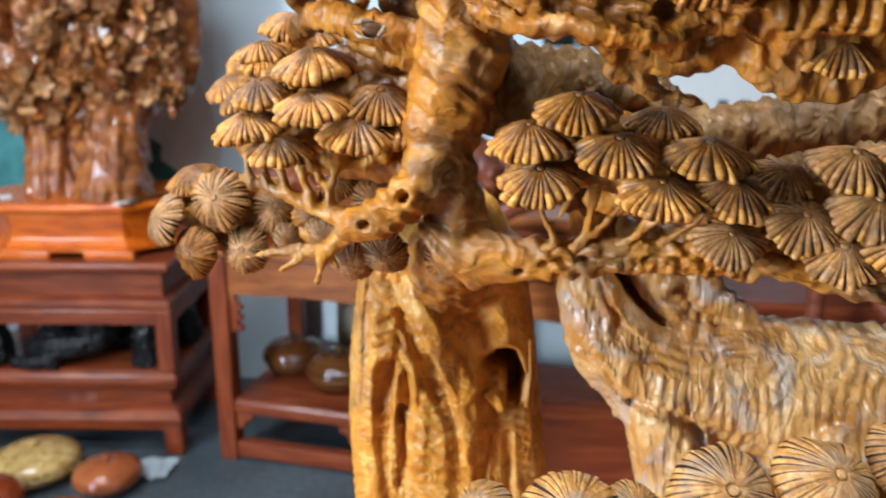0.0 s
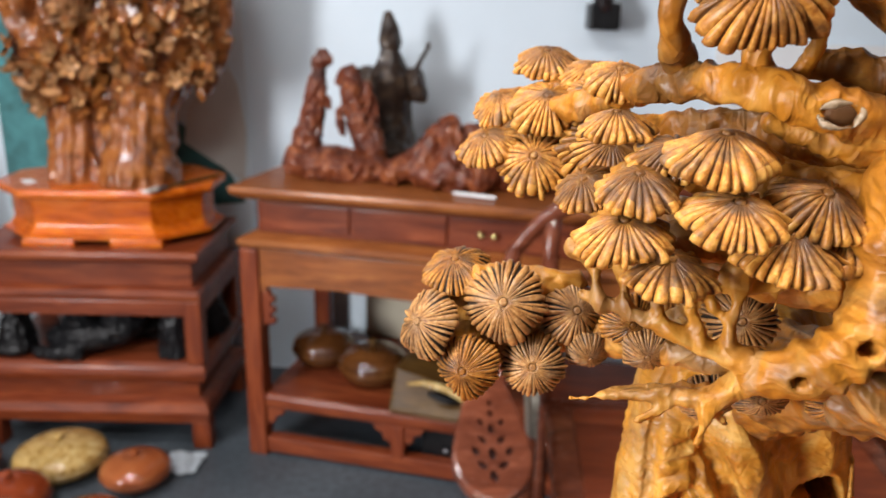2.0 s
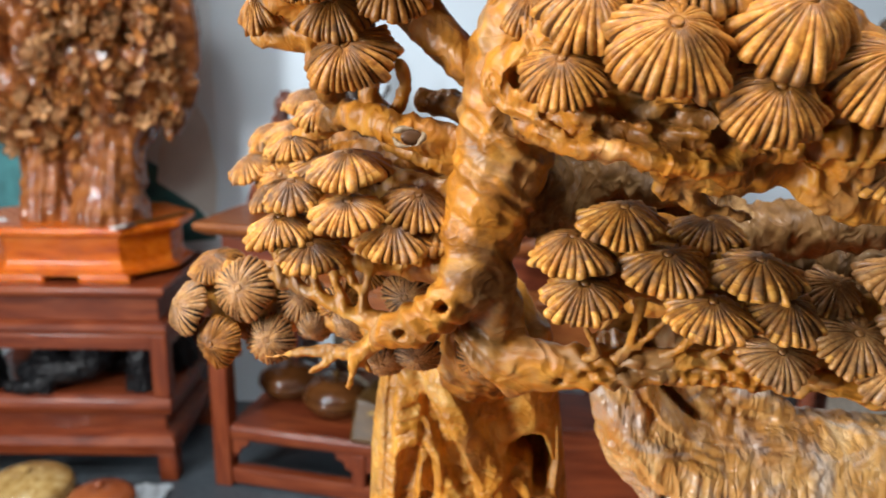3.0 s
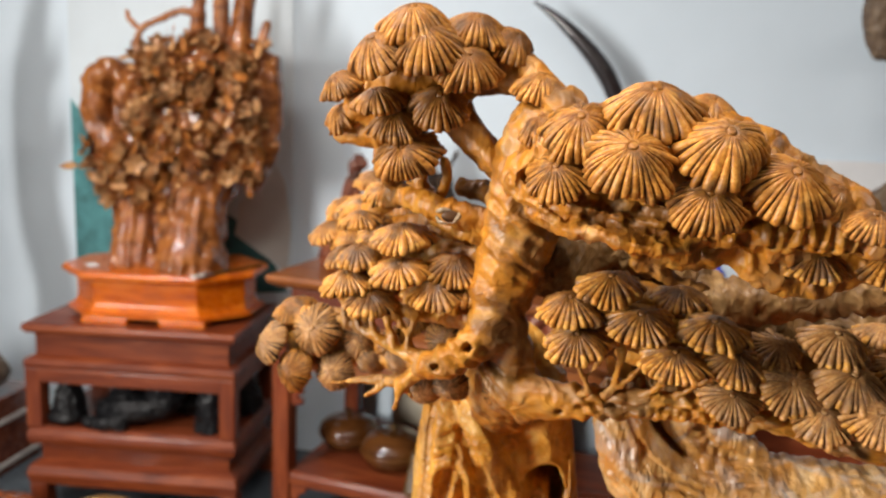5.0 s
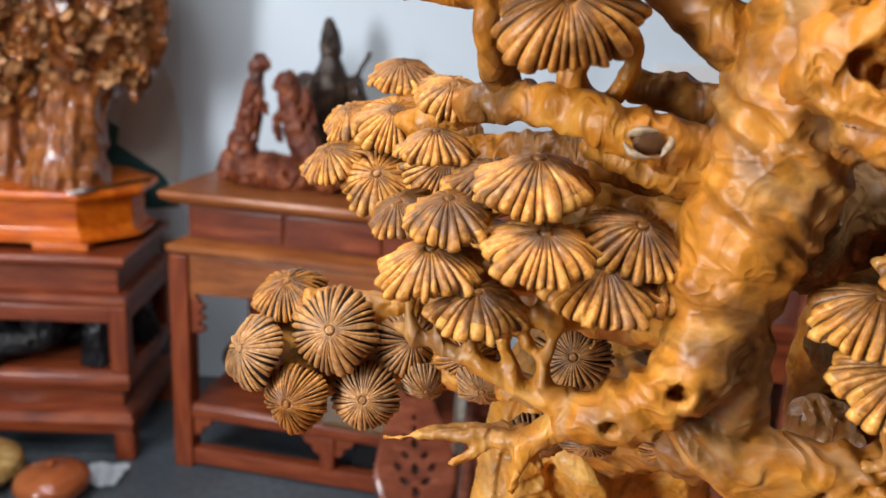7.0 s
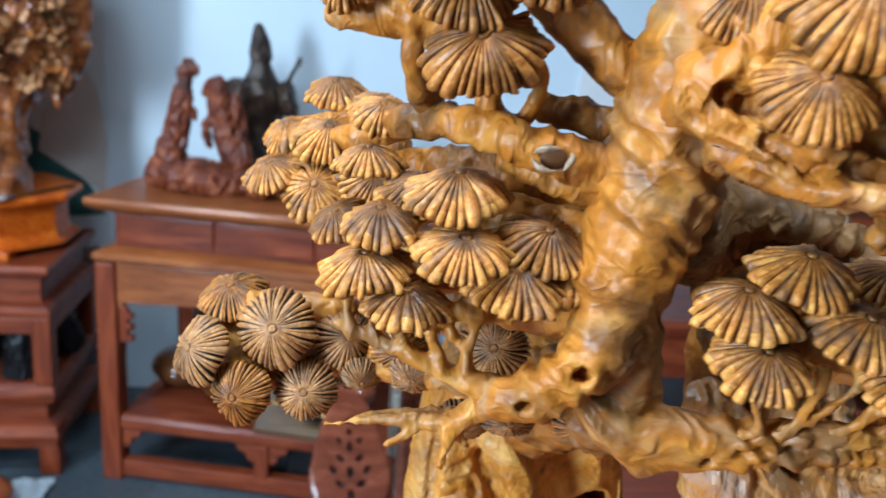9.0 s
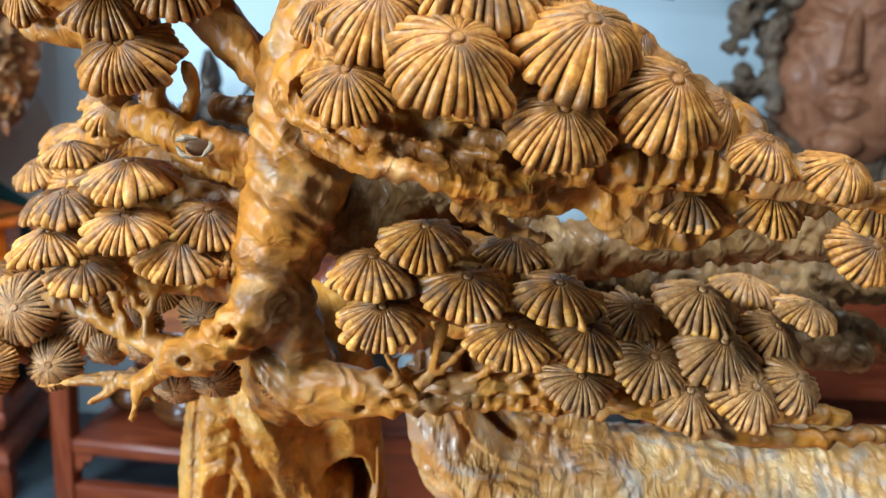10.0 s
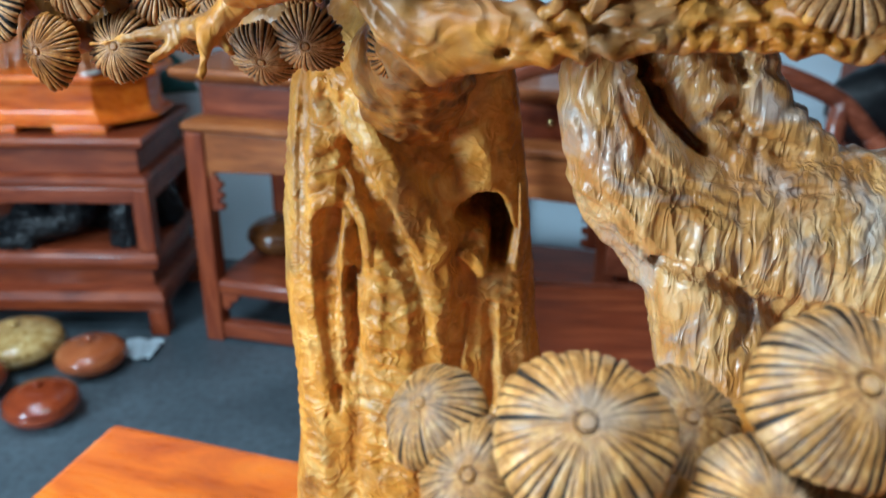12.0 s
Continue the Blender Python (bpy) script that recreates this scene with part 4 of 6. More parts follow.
carved("leaf_nest", (
    ((0.012, 0.512, 1.274, 0.008), (0.03, 0.51, 1.276, 0.012), (0.054, 0.508, 1.276, 0.012), (0.075, 0.51, 1.276, 0.009)),
    ((0.024, 0.506, 1.264, 0.008), (0.04, 0.505, 1.266, 0.01), (0.06, 0.506, 1.267, 0.009)),
    ((0.018, 0.515, 1.272, 0.009), (0.035, 0.512, 1.274, 0.014), (0.055, 0.512, 1.272, 0.012), (0.078, 0.506, 1.27, 0.009), (0.1, 0.49, 1.272, 0.006), (0.125, 0.475, 1.272, 0.005)),
    ((0.12, 0.436, 1.289, 0.006), (0.112, 0.439, 1.2905, 0.0048), (0.1055, 0.4405, 1.2925, 0.0036), (0.097, 0.443, 1.2955, 0.003), (0.086, 0.447, 1.299, 0.0026), (0.076, 0.452, 1.302, 0.0024), (0.065, 0.458, 1.303, 0.0016)),
    ((0.115, 0.44, 1.2845, 0.0052), (0.108, 0.441, 1.278, 0.004), (0.1, 0.444, 1.2745, 0.0031), (0.093, 0.447, 1.2745, 0.0028), (0.085, 0.45, 1.272, 0.0021), (0.076, 0.452, 1.2705, 0.0015), (0.064, 0.453, 1.268, 0.0007)),
    ((0.106, 0.447, 1.2765, 0.0028), (0.094, 0.453, 1.2735, 0.0024), (0.082, 0.455, 1.2715, 0.0016), (0.072, 0.455, 1.2695, 0.0008)),
    ((0.104, 0.441, 1.276, 0.0034), (0.1035, 0.439, 1.27, 0.0023), (0.102, 0.438, 1.262, 0.0009)),
    ((0.106, 0.441, 1.275, 0.0025), (0.109, 0.441, 1.27, 0.0014), (0.111, 0.441, 1.268, 0.0008)),
    ((0.095, 0.446, 1.2735, 0.0026), (0.091, 0.4455, 1.269, 0.002), (0.0865, 0.446, 1.266, 0.0012), (0.083, 0.446, 1.265, 0.0007)),
    ((0.066, 0.522, 1.32, 0.004), (0.078, 0.51, 1.32, 0.006), (0.1, 0.485, 1.322, 0.008), (0.125, 0.47, 1.322, 0.008), (0.145, 0.452, 1.325, 0.008)),
    ((0.078, 0.492, 1.333, 0.005), (0.088, 0.482, 1.338, 0.006), (0.105, 0.47, 1.342, 0.008), (0.13, 0.46, 1.338, 0.009), (0.148, 0.45, 1.338, 0.009)),
    ((0.074, 0.474, 1.319, 0.004), (0.085, 0.466, 1.319, 0.006), (0.105, 0.458, 1.322, 0.007), (0.14, 0.452, 1.325, 0.008)),
    ((0.03, 0.505, 1.29, 0.006), (0.05, 0.505, 1.29, 0.007), (0.07, 0.505, 1.29, 0.005)),
    ((0.064, 0.497, 1.307, 0.004), (0.085, 0.488, 1.308, 0.007), (0.11, 0.474, 1.309, 0.0085), (0.145, 0.458, 1.309, 0.009)),
    *ribs,
), 0.0011, 0.0013, 130, PINE_PALE, "golden webbed leaf nest with pointed antlers", (), rings_along, 0.0003)

# the great curved root like a bowl, with a slit
carved("curved_root", (
    ((0.216, 0.5, 1.264, 0.011), (0.222, 0.5, 1.24, 0.016), (0.233, 0.5, 1.216, 0.021), (0.262, 0.503, 1.199, 0.028), (0.305, 0.505, 1.194, 0.0355), (0.355, 0.505, 1.184, 0.043), (0.41, 0.51, 1.178, 0.048), (0.48, 0.52, 1.178, 0.044)),
    ((0.24, 0.512, 1.27, 0.014), (0.252, 0.512, 1.25, 0.018), (0.268, 0.51, 1.232, 0.018), (0.29, 0.508, 1.215, 0.016)),
    ((0.266, 0.508, 1.276, 0.0095), (0.27, 0.507, 1.255, 0.0115), (0.278, 0.506, 1.238, 0.013), (0.295, 0.506, 1.222, 0.014)),
    ((0.236, 0.502, 1.24, 0.012), (0.245, 0.502, 1.21, 0.02), (0.255, 0.5, 1.185, 0.02)),
    ((0.258, 0.495, 1.195, 0.022), (0.266, 0.49, 1.165, 0.022), (0.285, 0.49, 1.12, 0.034), (0.3, 0.5, 1.04, 0.05), (0.3, 0.51, 0.91, 0.075)),
    ((0.248, 0.488, 1.184, 0.008), (0.258, 0.484, 1.176, 0.01), (0.268, 0.482, 1.172, 0.008)),
    ((0.33, 0.495, 1.185, 0.034), (0.36, 0.49, 1.14, 0.04), (0.38, 0.5, 1.05, 0.055), (0.4, 0.51, 0.92, 0.07)),
), 0.0014, 0.0012, 85, GREY_PINE, "huge curved root shaped like a bowl, greyed in patches for gloss", (), flutes_and_curls, 0.0008, cuts=(
    ((0.232, 1.272, 0.002, 0.018), (0.235, 1.252, 0.0023, 0.022), (0.242, 1.242, 0.0027, 0.022), (0.251, 1.233, 0.002, 0.012), (0.256, 1.2295, 0.002, 0.006)),
    ((0.226, 1.258, 0.0032, -0.002), (0.231, 1.247, 0.0034, -0.005), (0.239, 1.234, 0.0034, -0.005), (0.25, 1.2255, 0.003, -0.003), (0.27, 1.2225, 0.003, -0.002), (0.3, 1.224, 0.003, -0.003)),
    ((0.264, 1.263, 0.002, 0.006), (0.2675, 1.255, 0.002, 0.006)),
    ((0.25, 1.262, 0.006, -0.003), (0.256, 1.248, 0.006, -0.004)),
    ((0.262, 1.243, 0.005, 0.004), (0.272, 1.232, 0.004, 0.004), (0.29, 1.2295, 0.003, 0.004)),
    ((0.243, 1.193, 0.003, 0.006), (0.262, 1.19, 0.003, 0.006), (0.274, 1.18, 0.003, 0.006), (0.272, 1.168, 0.003, 0.003))))

# foot: root mass on the table and the low front spray
carved("root_foot", (
    ((0.03, 0.6, 0.91, 0.03), (0.12, 0.57, 0.93, 0.05), (0.22, 0.54, 0.95, 0.055), (0.34, 0.52, 0.96, 0.06), (0.46, 0.53, 0.93, 0.05)),
    ((0.22, 0.5, 0.93, 0.045), (0.25, 0.45, 1.0, 0.045), (0.265, 0.41, 1.09, 0.04), (0.262, 0.375, 1.165, 0.03), (0.245, 0.355, 1.205, 0.018)),
    ((0.25, 0.37, 1.18, 0.02), (0.22, 0.355, 1.195, 0.018), (0.19, 0.355, 1.19, 0.014), (0.178, 0.36, 1.18, 0.01)),
    ((0.26, 0.37, 1.19, 0.02), (0.285, 0.36, 1.205, 0.018), (0.32, 0.37, 1.21, 0.015)),
), 0.0024, 0.004, 50, PINE, "golden root foot rising from the table", (), rising, 0.001)


def fan_mesh(seed, ridges=28, high=0.6, bow=2.3, finger=0.05, relief=0.03, mat=None, ink=None, slit=0.07, ragged=1.0, tips=0.0):
    """A carved needle fan of radius 1: rounded ribs of uneven width run from a button to blunt uneven ends, parted by
    cuts coloured darker for shade that start at odd distances; tips: the share of ribs whose ends are cut fresh.
    """
    rnd = random.Random(seed)
    wide = [rnd.uniform(0.55, 1.45) for _ in range(ridges)]
    ends = [2 * math.pi * sum(wide[:k]) / sum(wide) for k in range(ridges + 1)]
    lobes = [ragged * rnd.uniform(-0.2, 0.07) for _ in range(ridges)]
    steep = [rnd.choice((0.35, 0.6, 0.8, 1.0, 1.2, 1.7)) for _ in range(ridges)]
    drop = [rnd.uniform(-0.06, 0.14) for _ in range(ridges)]
    bend = [rnd.uniform(-0.7, 0.7) for _ in range(ridges)]
    fresh = [rnd.choice((0.76, 0.86, 0.94, 0.98)) if rnd.random() < tips else 2 for _ in range(ridges)]
    begin = [rnd.choice((0.15, 0.15, 0.18, 0.24, 0.36, 0.5, 0.6)) for _ in range(ridges)]
    rows = ((0.05, 0.03, 0), (0.088, 0.03, 0), (0.1, 0.012, 0), (0.106, -0.02, 0), (0.122, -0.02, 0), (0.135, 0.004, 0.2), (0.18, 0, 0.6), (0.25, 0, 0.85), (0.36, 0, 1.1), (0.5, 0, 1.35), (0.64, 0, 1.6), (0.77, 0, 1.9), (0.87, 0, 2.2), (0.945, -0.005, 2.4), (0.985, -0.03, 2.5), (1.0, -0.085, 2.4), (0.975, -0.15, 1.6), (0.84, -0.2, 0.4), (0.4, -0.24, 0))
    verts, faces, marks = [(0, 0, high + 0.03)], [], []
    n = ridges * 6
    off = Vector((seed * 3.7, seed * 1.3, 0))
    for r, lift, depth in rows:
        for k in range(ridges):
            q = (k + 1) % ridges
            open_a = (0.025 + slit * (0.4 + 0.6 * r)) * steep[k] * min(1.0, max(0.2, (r - begin[k] + 0.06) / 0.2))
            open_b = (0.025 + slit * (0.4 + 0.6 * r)) * steep[q] * min(1.0, max(0.2, (r - begin[q] + 0.06) / 0.2))
            for p, h in ((0.0, -1.0), (open_a, 0.0), (open_a + 0.14, 0.68), (0.5, 1.0), (0.86 - open_b, 0.68), (1 - open_b, 0.0)):
                a = ends[k] + (ends[k + 1] - ends[k]) * (p + (bend[k] * (1 - p) + bend[q] * p) * r * (1 - r) * 1.4)
                d = depth * 0.5 * h
                if h < 0:
                    d = -depth * min(1.0, 0.8 * steep[k]) * min(1.0, max(0.0, (r - begin[k] + 0.05) / 0.15))
                u = Vector((math.cos(a), math.sin(a), 0)) * r
                w = noise.noise(u * 1.7 + off)
                rim = r * (1 + 0.16 * r * noise.noise(u * 1.1 - off) + lobes[k] * max(0.0, r - 0.6) * 2)
                rim *= 1 + finger * max(0.0, r - 0.55) / 0.45 * d
                z = high * (1 - r**bow) + lift + relief * d + 0.1 * r * w + 0.02 * noise.noise(u * 6 + off) * min(1, r * 3)
                z -= max(0.0, r - 0.55) * drop[k] * math.sin(math.pi * p)
                verts.append((rim * math.cos(a), rim * math.sin(a), z))
    for i in range(n):
        faces.append((0, 1 + i, 1 + (i + 1) % n))
        marks.append(0)
    for j in range(len(rows) - 1):
        for i in range(n):
            a, b = 1 + j * n + i, 1 + j * n + (i + 1) % n
            faces.append((a, a + n, b + n, b))
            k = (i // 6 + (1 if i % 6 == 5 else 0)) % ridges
            # cut faces take the darker slot, with the shade in its colour
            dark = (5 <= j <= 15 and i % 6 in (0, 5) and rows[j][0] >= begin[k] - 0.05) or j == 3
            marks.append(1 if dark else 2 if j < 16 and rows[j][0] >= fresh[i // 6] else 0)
    last = 1 + (len(rows) - 1) * n
    verts.append((0, 0, high - 0.4))
    for i in range(n):
        faces.append((last + i, len(verts) - 1, last + (i + 1) % n))
        marks.append(0)
    me = bpy.data.meshes.new("needle_fan")
    me.from_pydata(verts, [], faces)
    me.materials.append(mat or FAN)
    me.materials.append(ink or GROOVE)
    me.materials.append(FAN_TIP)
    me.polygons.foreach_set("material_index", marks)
    me.update()
    return smooth(me)


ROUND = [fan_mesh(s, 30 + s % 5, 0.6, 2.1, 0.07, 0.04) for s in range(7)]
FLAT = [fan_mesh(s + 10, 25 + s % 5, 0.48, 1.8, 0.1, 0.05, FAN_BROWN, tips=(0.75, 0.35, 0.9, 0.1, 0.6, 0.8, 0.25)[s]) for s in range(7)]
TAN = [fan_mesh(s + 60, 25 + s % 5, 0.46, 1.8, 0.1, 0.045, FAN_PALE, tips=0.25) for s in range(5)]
OPEN = [fan_mesh(s + 20, 33 + s % 5, 0.46, 2.2, 0.04, 0.026, FAN_PALE if s % 3 else FAN, INKED_SHADE, 0.14, 0.4) for s in range(6)]
DOME = [fan_mesh(s + 40, 40 + s % 5, 0.48, 2.6, 0.01, 0.014, FAN_GREY, INKED_SHADE, 0.1, 0.2) for s in range(5)]


def fans(meshes, places, high):
    """Needle fans by ring centre, radius, and the way the ring looks: up (degrees) and towards +x (degrees)."""
    for k, (x, y, z, r, up, turn) in enumerate(places):
        axis = Vector((math.sin(radians(turn)) * math.cos(radians(up)), -math.cos(radians(turn)) * math.cos(radians(up)), math.sin(radians(up))))
        spin = Matrix.Rotation(k * 1.7, 4, "Z")
        m = Matrix.Translation(Vector((x, y, z)) - axis * (high * r)) @ axis.to_track_quat("Z", "Y").to_matrix().to_4x4() @ spin @ Matrix.Diagonal((r, r, r * random.uniform(0.92, 1.12), 1))
        part("needle_fan", meshes[k % len(meshes)], FAN, pine, m=AT_PINE @ m)


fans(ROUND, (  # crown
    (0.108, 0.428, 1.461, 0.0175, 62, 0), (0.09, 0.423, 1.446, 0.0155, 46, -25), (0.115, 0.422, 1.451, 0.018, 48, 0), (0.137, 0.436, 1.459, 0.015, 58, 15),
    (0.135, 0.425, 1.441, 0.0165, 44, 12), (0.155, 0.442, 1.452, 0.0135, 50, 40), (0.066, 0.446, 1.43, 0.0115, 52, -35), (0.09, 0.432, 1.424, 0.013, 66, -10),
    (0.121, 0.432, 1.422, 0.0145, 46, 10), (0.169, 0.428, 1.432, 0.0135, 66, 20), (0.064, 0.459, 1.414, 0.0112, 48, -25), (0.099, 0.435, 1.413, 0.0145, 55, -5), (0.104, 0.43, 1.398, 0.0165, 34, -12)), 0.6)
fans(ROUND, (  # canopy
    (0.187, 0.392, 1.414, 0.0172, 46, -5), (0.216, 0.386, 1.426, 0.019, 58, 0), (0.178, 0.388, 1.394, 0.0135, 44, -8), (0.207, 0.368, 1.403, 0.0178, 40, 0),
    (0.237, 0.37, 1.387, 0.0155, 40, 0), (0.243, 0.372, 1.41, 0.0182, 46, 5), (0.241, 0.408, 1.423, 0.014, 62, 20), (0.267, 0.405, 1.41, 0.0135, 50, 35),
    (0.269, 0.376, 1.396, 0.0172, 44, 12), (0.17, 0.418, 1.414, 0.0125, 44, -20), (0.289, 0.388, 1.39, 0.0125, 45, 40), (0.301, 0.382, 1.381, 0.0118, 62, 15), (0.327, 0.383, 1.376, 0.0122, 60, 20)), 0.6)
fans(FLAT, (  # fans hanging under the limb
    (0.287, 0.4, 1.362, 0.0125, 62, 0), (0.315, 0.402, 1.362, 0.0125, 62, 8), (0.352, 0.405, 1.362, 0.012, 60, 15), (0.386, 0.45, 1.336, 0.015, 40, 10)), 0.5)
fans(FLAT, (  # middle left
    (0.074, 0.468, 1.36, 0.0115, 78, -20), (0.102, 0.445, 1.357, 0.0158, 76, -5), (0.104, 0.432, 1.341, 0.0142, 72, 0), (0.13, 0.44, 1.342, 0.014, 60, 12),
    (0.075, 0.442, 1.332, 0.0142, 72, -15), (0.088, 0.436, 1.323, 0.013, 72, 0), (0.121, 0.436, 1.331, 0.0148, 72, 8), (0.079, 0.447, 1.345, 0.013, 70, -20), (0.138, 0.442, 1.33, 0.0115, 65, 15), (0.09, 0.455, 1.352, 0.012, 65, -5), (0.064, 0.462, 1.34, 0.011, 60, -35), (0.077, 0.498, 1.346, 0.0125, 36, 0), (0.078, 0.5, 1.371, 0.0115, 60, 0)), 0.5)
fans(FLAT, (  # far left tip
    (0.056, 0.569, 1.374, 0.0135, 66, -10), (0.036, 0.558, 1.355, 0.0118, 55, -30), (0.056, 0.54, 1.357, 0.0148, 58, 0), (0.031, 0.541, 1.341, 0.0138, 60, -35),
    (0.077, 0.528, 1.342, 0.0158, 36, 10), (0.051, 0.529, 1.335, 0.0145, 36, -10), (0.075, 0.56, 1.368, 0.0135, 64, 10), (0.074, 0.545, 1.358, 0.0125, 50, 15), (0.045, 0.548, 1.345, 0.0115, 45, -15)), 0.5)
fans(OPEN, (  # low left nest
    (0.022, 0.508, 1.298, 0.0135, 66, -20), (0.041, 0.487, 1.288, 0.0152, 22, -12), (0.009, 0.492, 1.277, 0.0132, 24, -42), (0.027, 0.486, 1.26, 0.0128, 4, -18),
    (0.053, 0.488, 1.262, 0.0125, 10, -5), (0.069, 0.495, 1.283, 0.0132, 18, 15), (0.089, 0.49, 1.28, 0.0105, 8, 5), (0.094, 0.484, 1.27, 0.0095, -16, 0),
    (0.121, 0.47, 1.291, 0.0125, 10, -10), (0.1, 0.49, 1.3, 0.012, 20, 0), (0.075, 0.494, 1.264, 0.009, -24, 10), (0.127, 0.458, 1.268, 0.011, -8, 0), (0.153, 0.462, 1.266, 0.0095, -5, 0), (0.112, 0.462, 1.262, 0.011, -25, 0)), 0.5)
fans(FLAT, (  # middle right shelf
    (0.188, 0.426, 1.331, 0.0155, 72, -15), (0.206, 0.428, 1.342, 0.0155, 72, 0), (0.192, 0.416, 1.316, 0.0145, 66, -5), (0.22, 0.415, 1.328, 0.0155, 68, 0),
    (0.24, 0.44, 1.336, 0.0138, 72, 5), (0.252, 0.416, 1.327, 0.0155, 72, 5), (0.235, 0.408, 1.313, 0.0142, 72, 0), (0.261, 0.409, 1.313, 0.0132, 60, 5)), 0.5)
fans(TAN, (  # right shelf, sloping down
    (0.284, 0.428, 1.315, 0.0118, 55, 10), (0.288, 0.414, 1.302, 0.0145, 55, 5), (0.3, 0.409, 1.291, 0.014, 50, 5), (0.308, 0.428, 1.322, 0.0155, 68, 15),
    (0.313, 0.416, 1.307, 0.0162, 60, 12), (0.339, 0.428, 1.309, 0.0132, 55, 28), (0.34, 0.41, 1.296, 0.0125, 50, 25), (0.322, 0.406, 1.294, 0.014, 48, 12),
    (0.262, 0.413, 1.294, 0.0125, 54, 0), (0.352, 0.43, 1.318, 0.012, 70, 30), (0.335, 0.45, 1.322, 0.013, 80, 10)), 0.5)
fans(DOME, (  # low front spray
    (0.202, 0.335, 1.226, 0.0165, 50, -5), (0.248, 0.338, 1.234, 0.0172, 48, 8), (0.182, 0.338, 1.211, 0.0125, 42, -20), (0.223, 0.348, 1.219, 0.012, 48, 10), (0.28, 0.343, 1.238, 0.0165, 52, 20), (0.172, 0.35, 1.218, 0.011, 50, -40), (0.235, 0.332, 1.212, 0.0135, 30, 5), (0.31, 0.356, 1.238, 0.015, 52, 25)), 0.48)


# ---- things along the wall ----
def round_box(name, label, m, r, mat, high=0.6, knob=None, group="lidded boxes on the floor"):
    """A turned lidded box: bowl, domed lid, knob."""
    ob = thing(name, label, "lidded box", m, group)
    h = r * high
    part("bowl", turned(((0, 0), (r * 0.55, 0), (r * 0.62, 0.006), (r * 0.86, h * 0.28), (r, h * 0.62), (r * 0.995, h * 0.68), (r * 0.97, h * 0.69), (0, h * 0.69))), mat, ob)
    lid = part("lid", turned(((0, h * 0.7), (r * 0.97, h * 0.7), (r * 0.99, h * 0.74), (r * 0.93, h * 0.93), (r * 0.72, h * 1.13), (r * 0.4, h * 1.26), (r * 0.26, h * 1.29), (r * 0.23, h * 1.27), (r * 0.15, h * 1.29), (0, h * 1.3))), mat, ob)
    part("knob", turned(((0, h * 1.28), (r * 0.06, h * 1.28), (r * 0.05, h * 1.34), (r * 0.12, h * 1.4), (r * 0.13, h * 1.46), (r * 0.07, h * 1.52), (0, h * 1.53)), 20), knob or mat, lid)
    return ob


def table_stand():
    """Square two-tier rosewood stand with waisted mouldings."""
    w, d = 0.735, 0.47
    ob = thing("wooden_stand", "red rosewood two-tier stand under the burl carving", "stand", pose(-1.61, 2.412, 0, 0, 0, 4))
    part("top", moulding(w + 0.008, d + 0.008, ((0.012, 0.632), (0.0, 0.645), (0.0, 0.66), (0.006, 0.668))), ROSEWOOD, ob, m=pose(-0.004, -0.004, 0))
    part("upper_waist", moulding(w, d, ((0.028, 0.55), (0.028, 0.63))), ROSEWOOD, ob)
    part("upper_moulding", moulding(w, d, ((0.0, 0.512), (-0.004, 0.53), (0.004, 0.545), (0.028, 0.552))), ROSEWOOD, ob)
    for a, b, c, e in ((0.05, w - 0.05, 0, 0.035), (0.05, w - 0.05, d - 0.035, d), (0, 0.035, 0.05, d - 0.05), (w - 0.035, w, 0.05, d - 0.05)):
        part("rail", block(a, b, c, e, 0.462, 0.512, 0.004), ROSEWOOD, ob)
    for x in (0, w - 0.055):
        for y in (0, d - 0.055):
            part("post", block(x, x + 0.055, y, y + 0.055, 0.3, 0.512, 0.006), ROSEWOOD_UPRIGHT, ob)
            part("foot", prism(((x, y), (x + 0.06, y), (x + 0.06, y + 0.06), (x, y + 0.06)), 0, 0.095, 0.006), ROSEWOOD_UPRIGHT, ob)
    part("shelf", moulding(w, d, ((0.004, 0.238), (-0.004, 0.262), (0.0, 0.285), (0.012, 0.302))), ROSEWOOD, ob, "rosewood shelf board")
    part("lower_waist", moulding(w, d, ((0.03, 0.172), (0.03, 0.24))), ROSEWOOD, ob)
    part("base_moulding", moulding(w, d, ((0.0, 0.092), (-0.008, 0.13), (0.0, 0.158), (0.03, 0.175))), ROSEWOOD, ob)


table_stand()

plinth = thing("carving_plinth", "glossy orange padauk plinth with cut corners", "plinth", pose(-1.228, 2.71, 0.668, 0, 0, 5) @ pose(-0.35, -0.24, 0))
W, D = 0.69, 0.46
part("top", moulding(W, D, ((0.012, 0.15), (0.0, 0.158), (0.0, 0.172), (0.006, 0.18)), 0.14), PADAUK, plinth)
part("body", moulding(W, D, ((0.028, 0.034), (0.04, 0.06), (0.04, 0.148)), 0.125), PADAUK, plinth)
part("base", moulding(W, D, ((0.012, 0.022), (0.012, 0.034)), 0.135), PADAUK, plinth)
for x, y in ((0.13, 0.0), (W - 0.29, 0.0), (0.13, D - 0.1), (W - 0.29, D - 0.1)):
    part("foot", block(x, x + 0.16, y + 0.014, y + 0.085, 0.0, 0.023, 0.004), PADAUK, plinth)


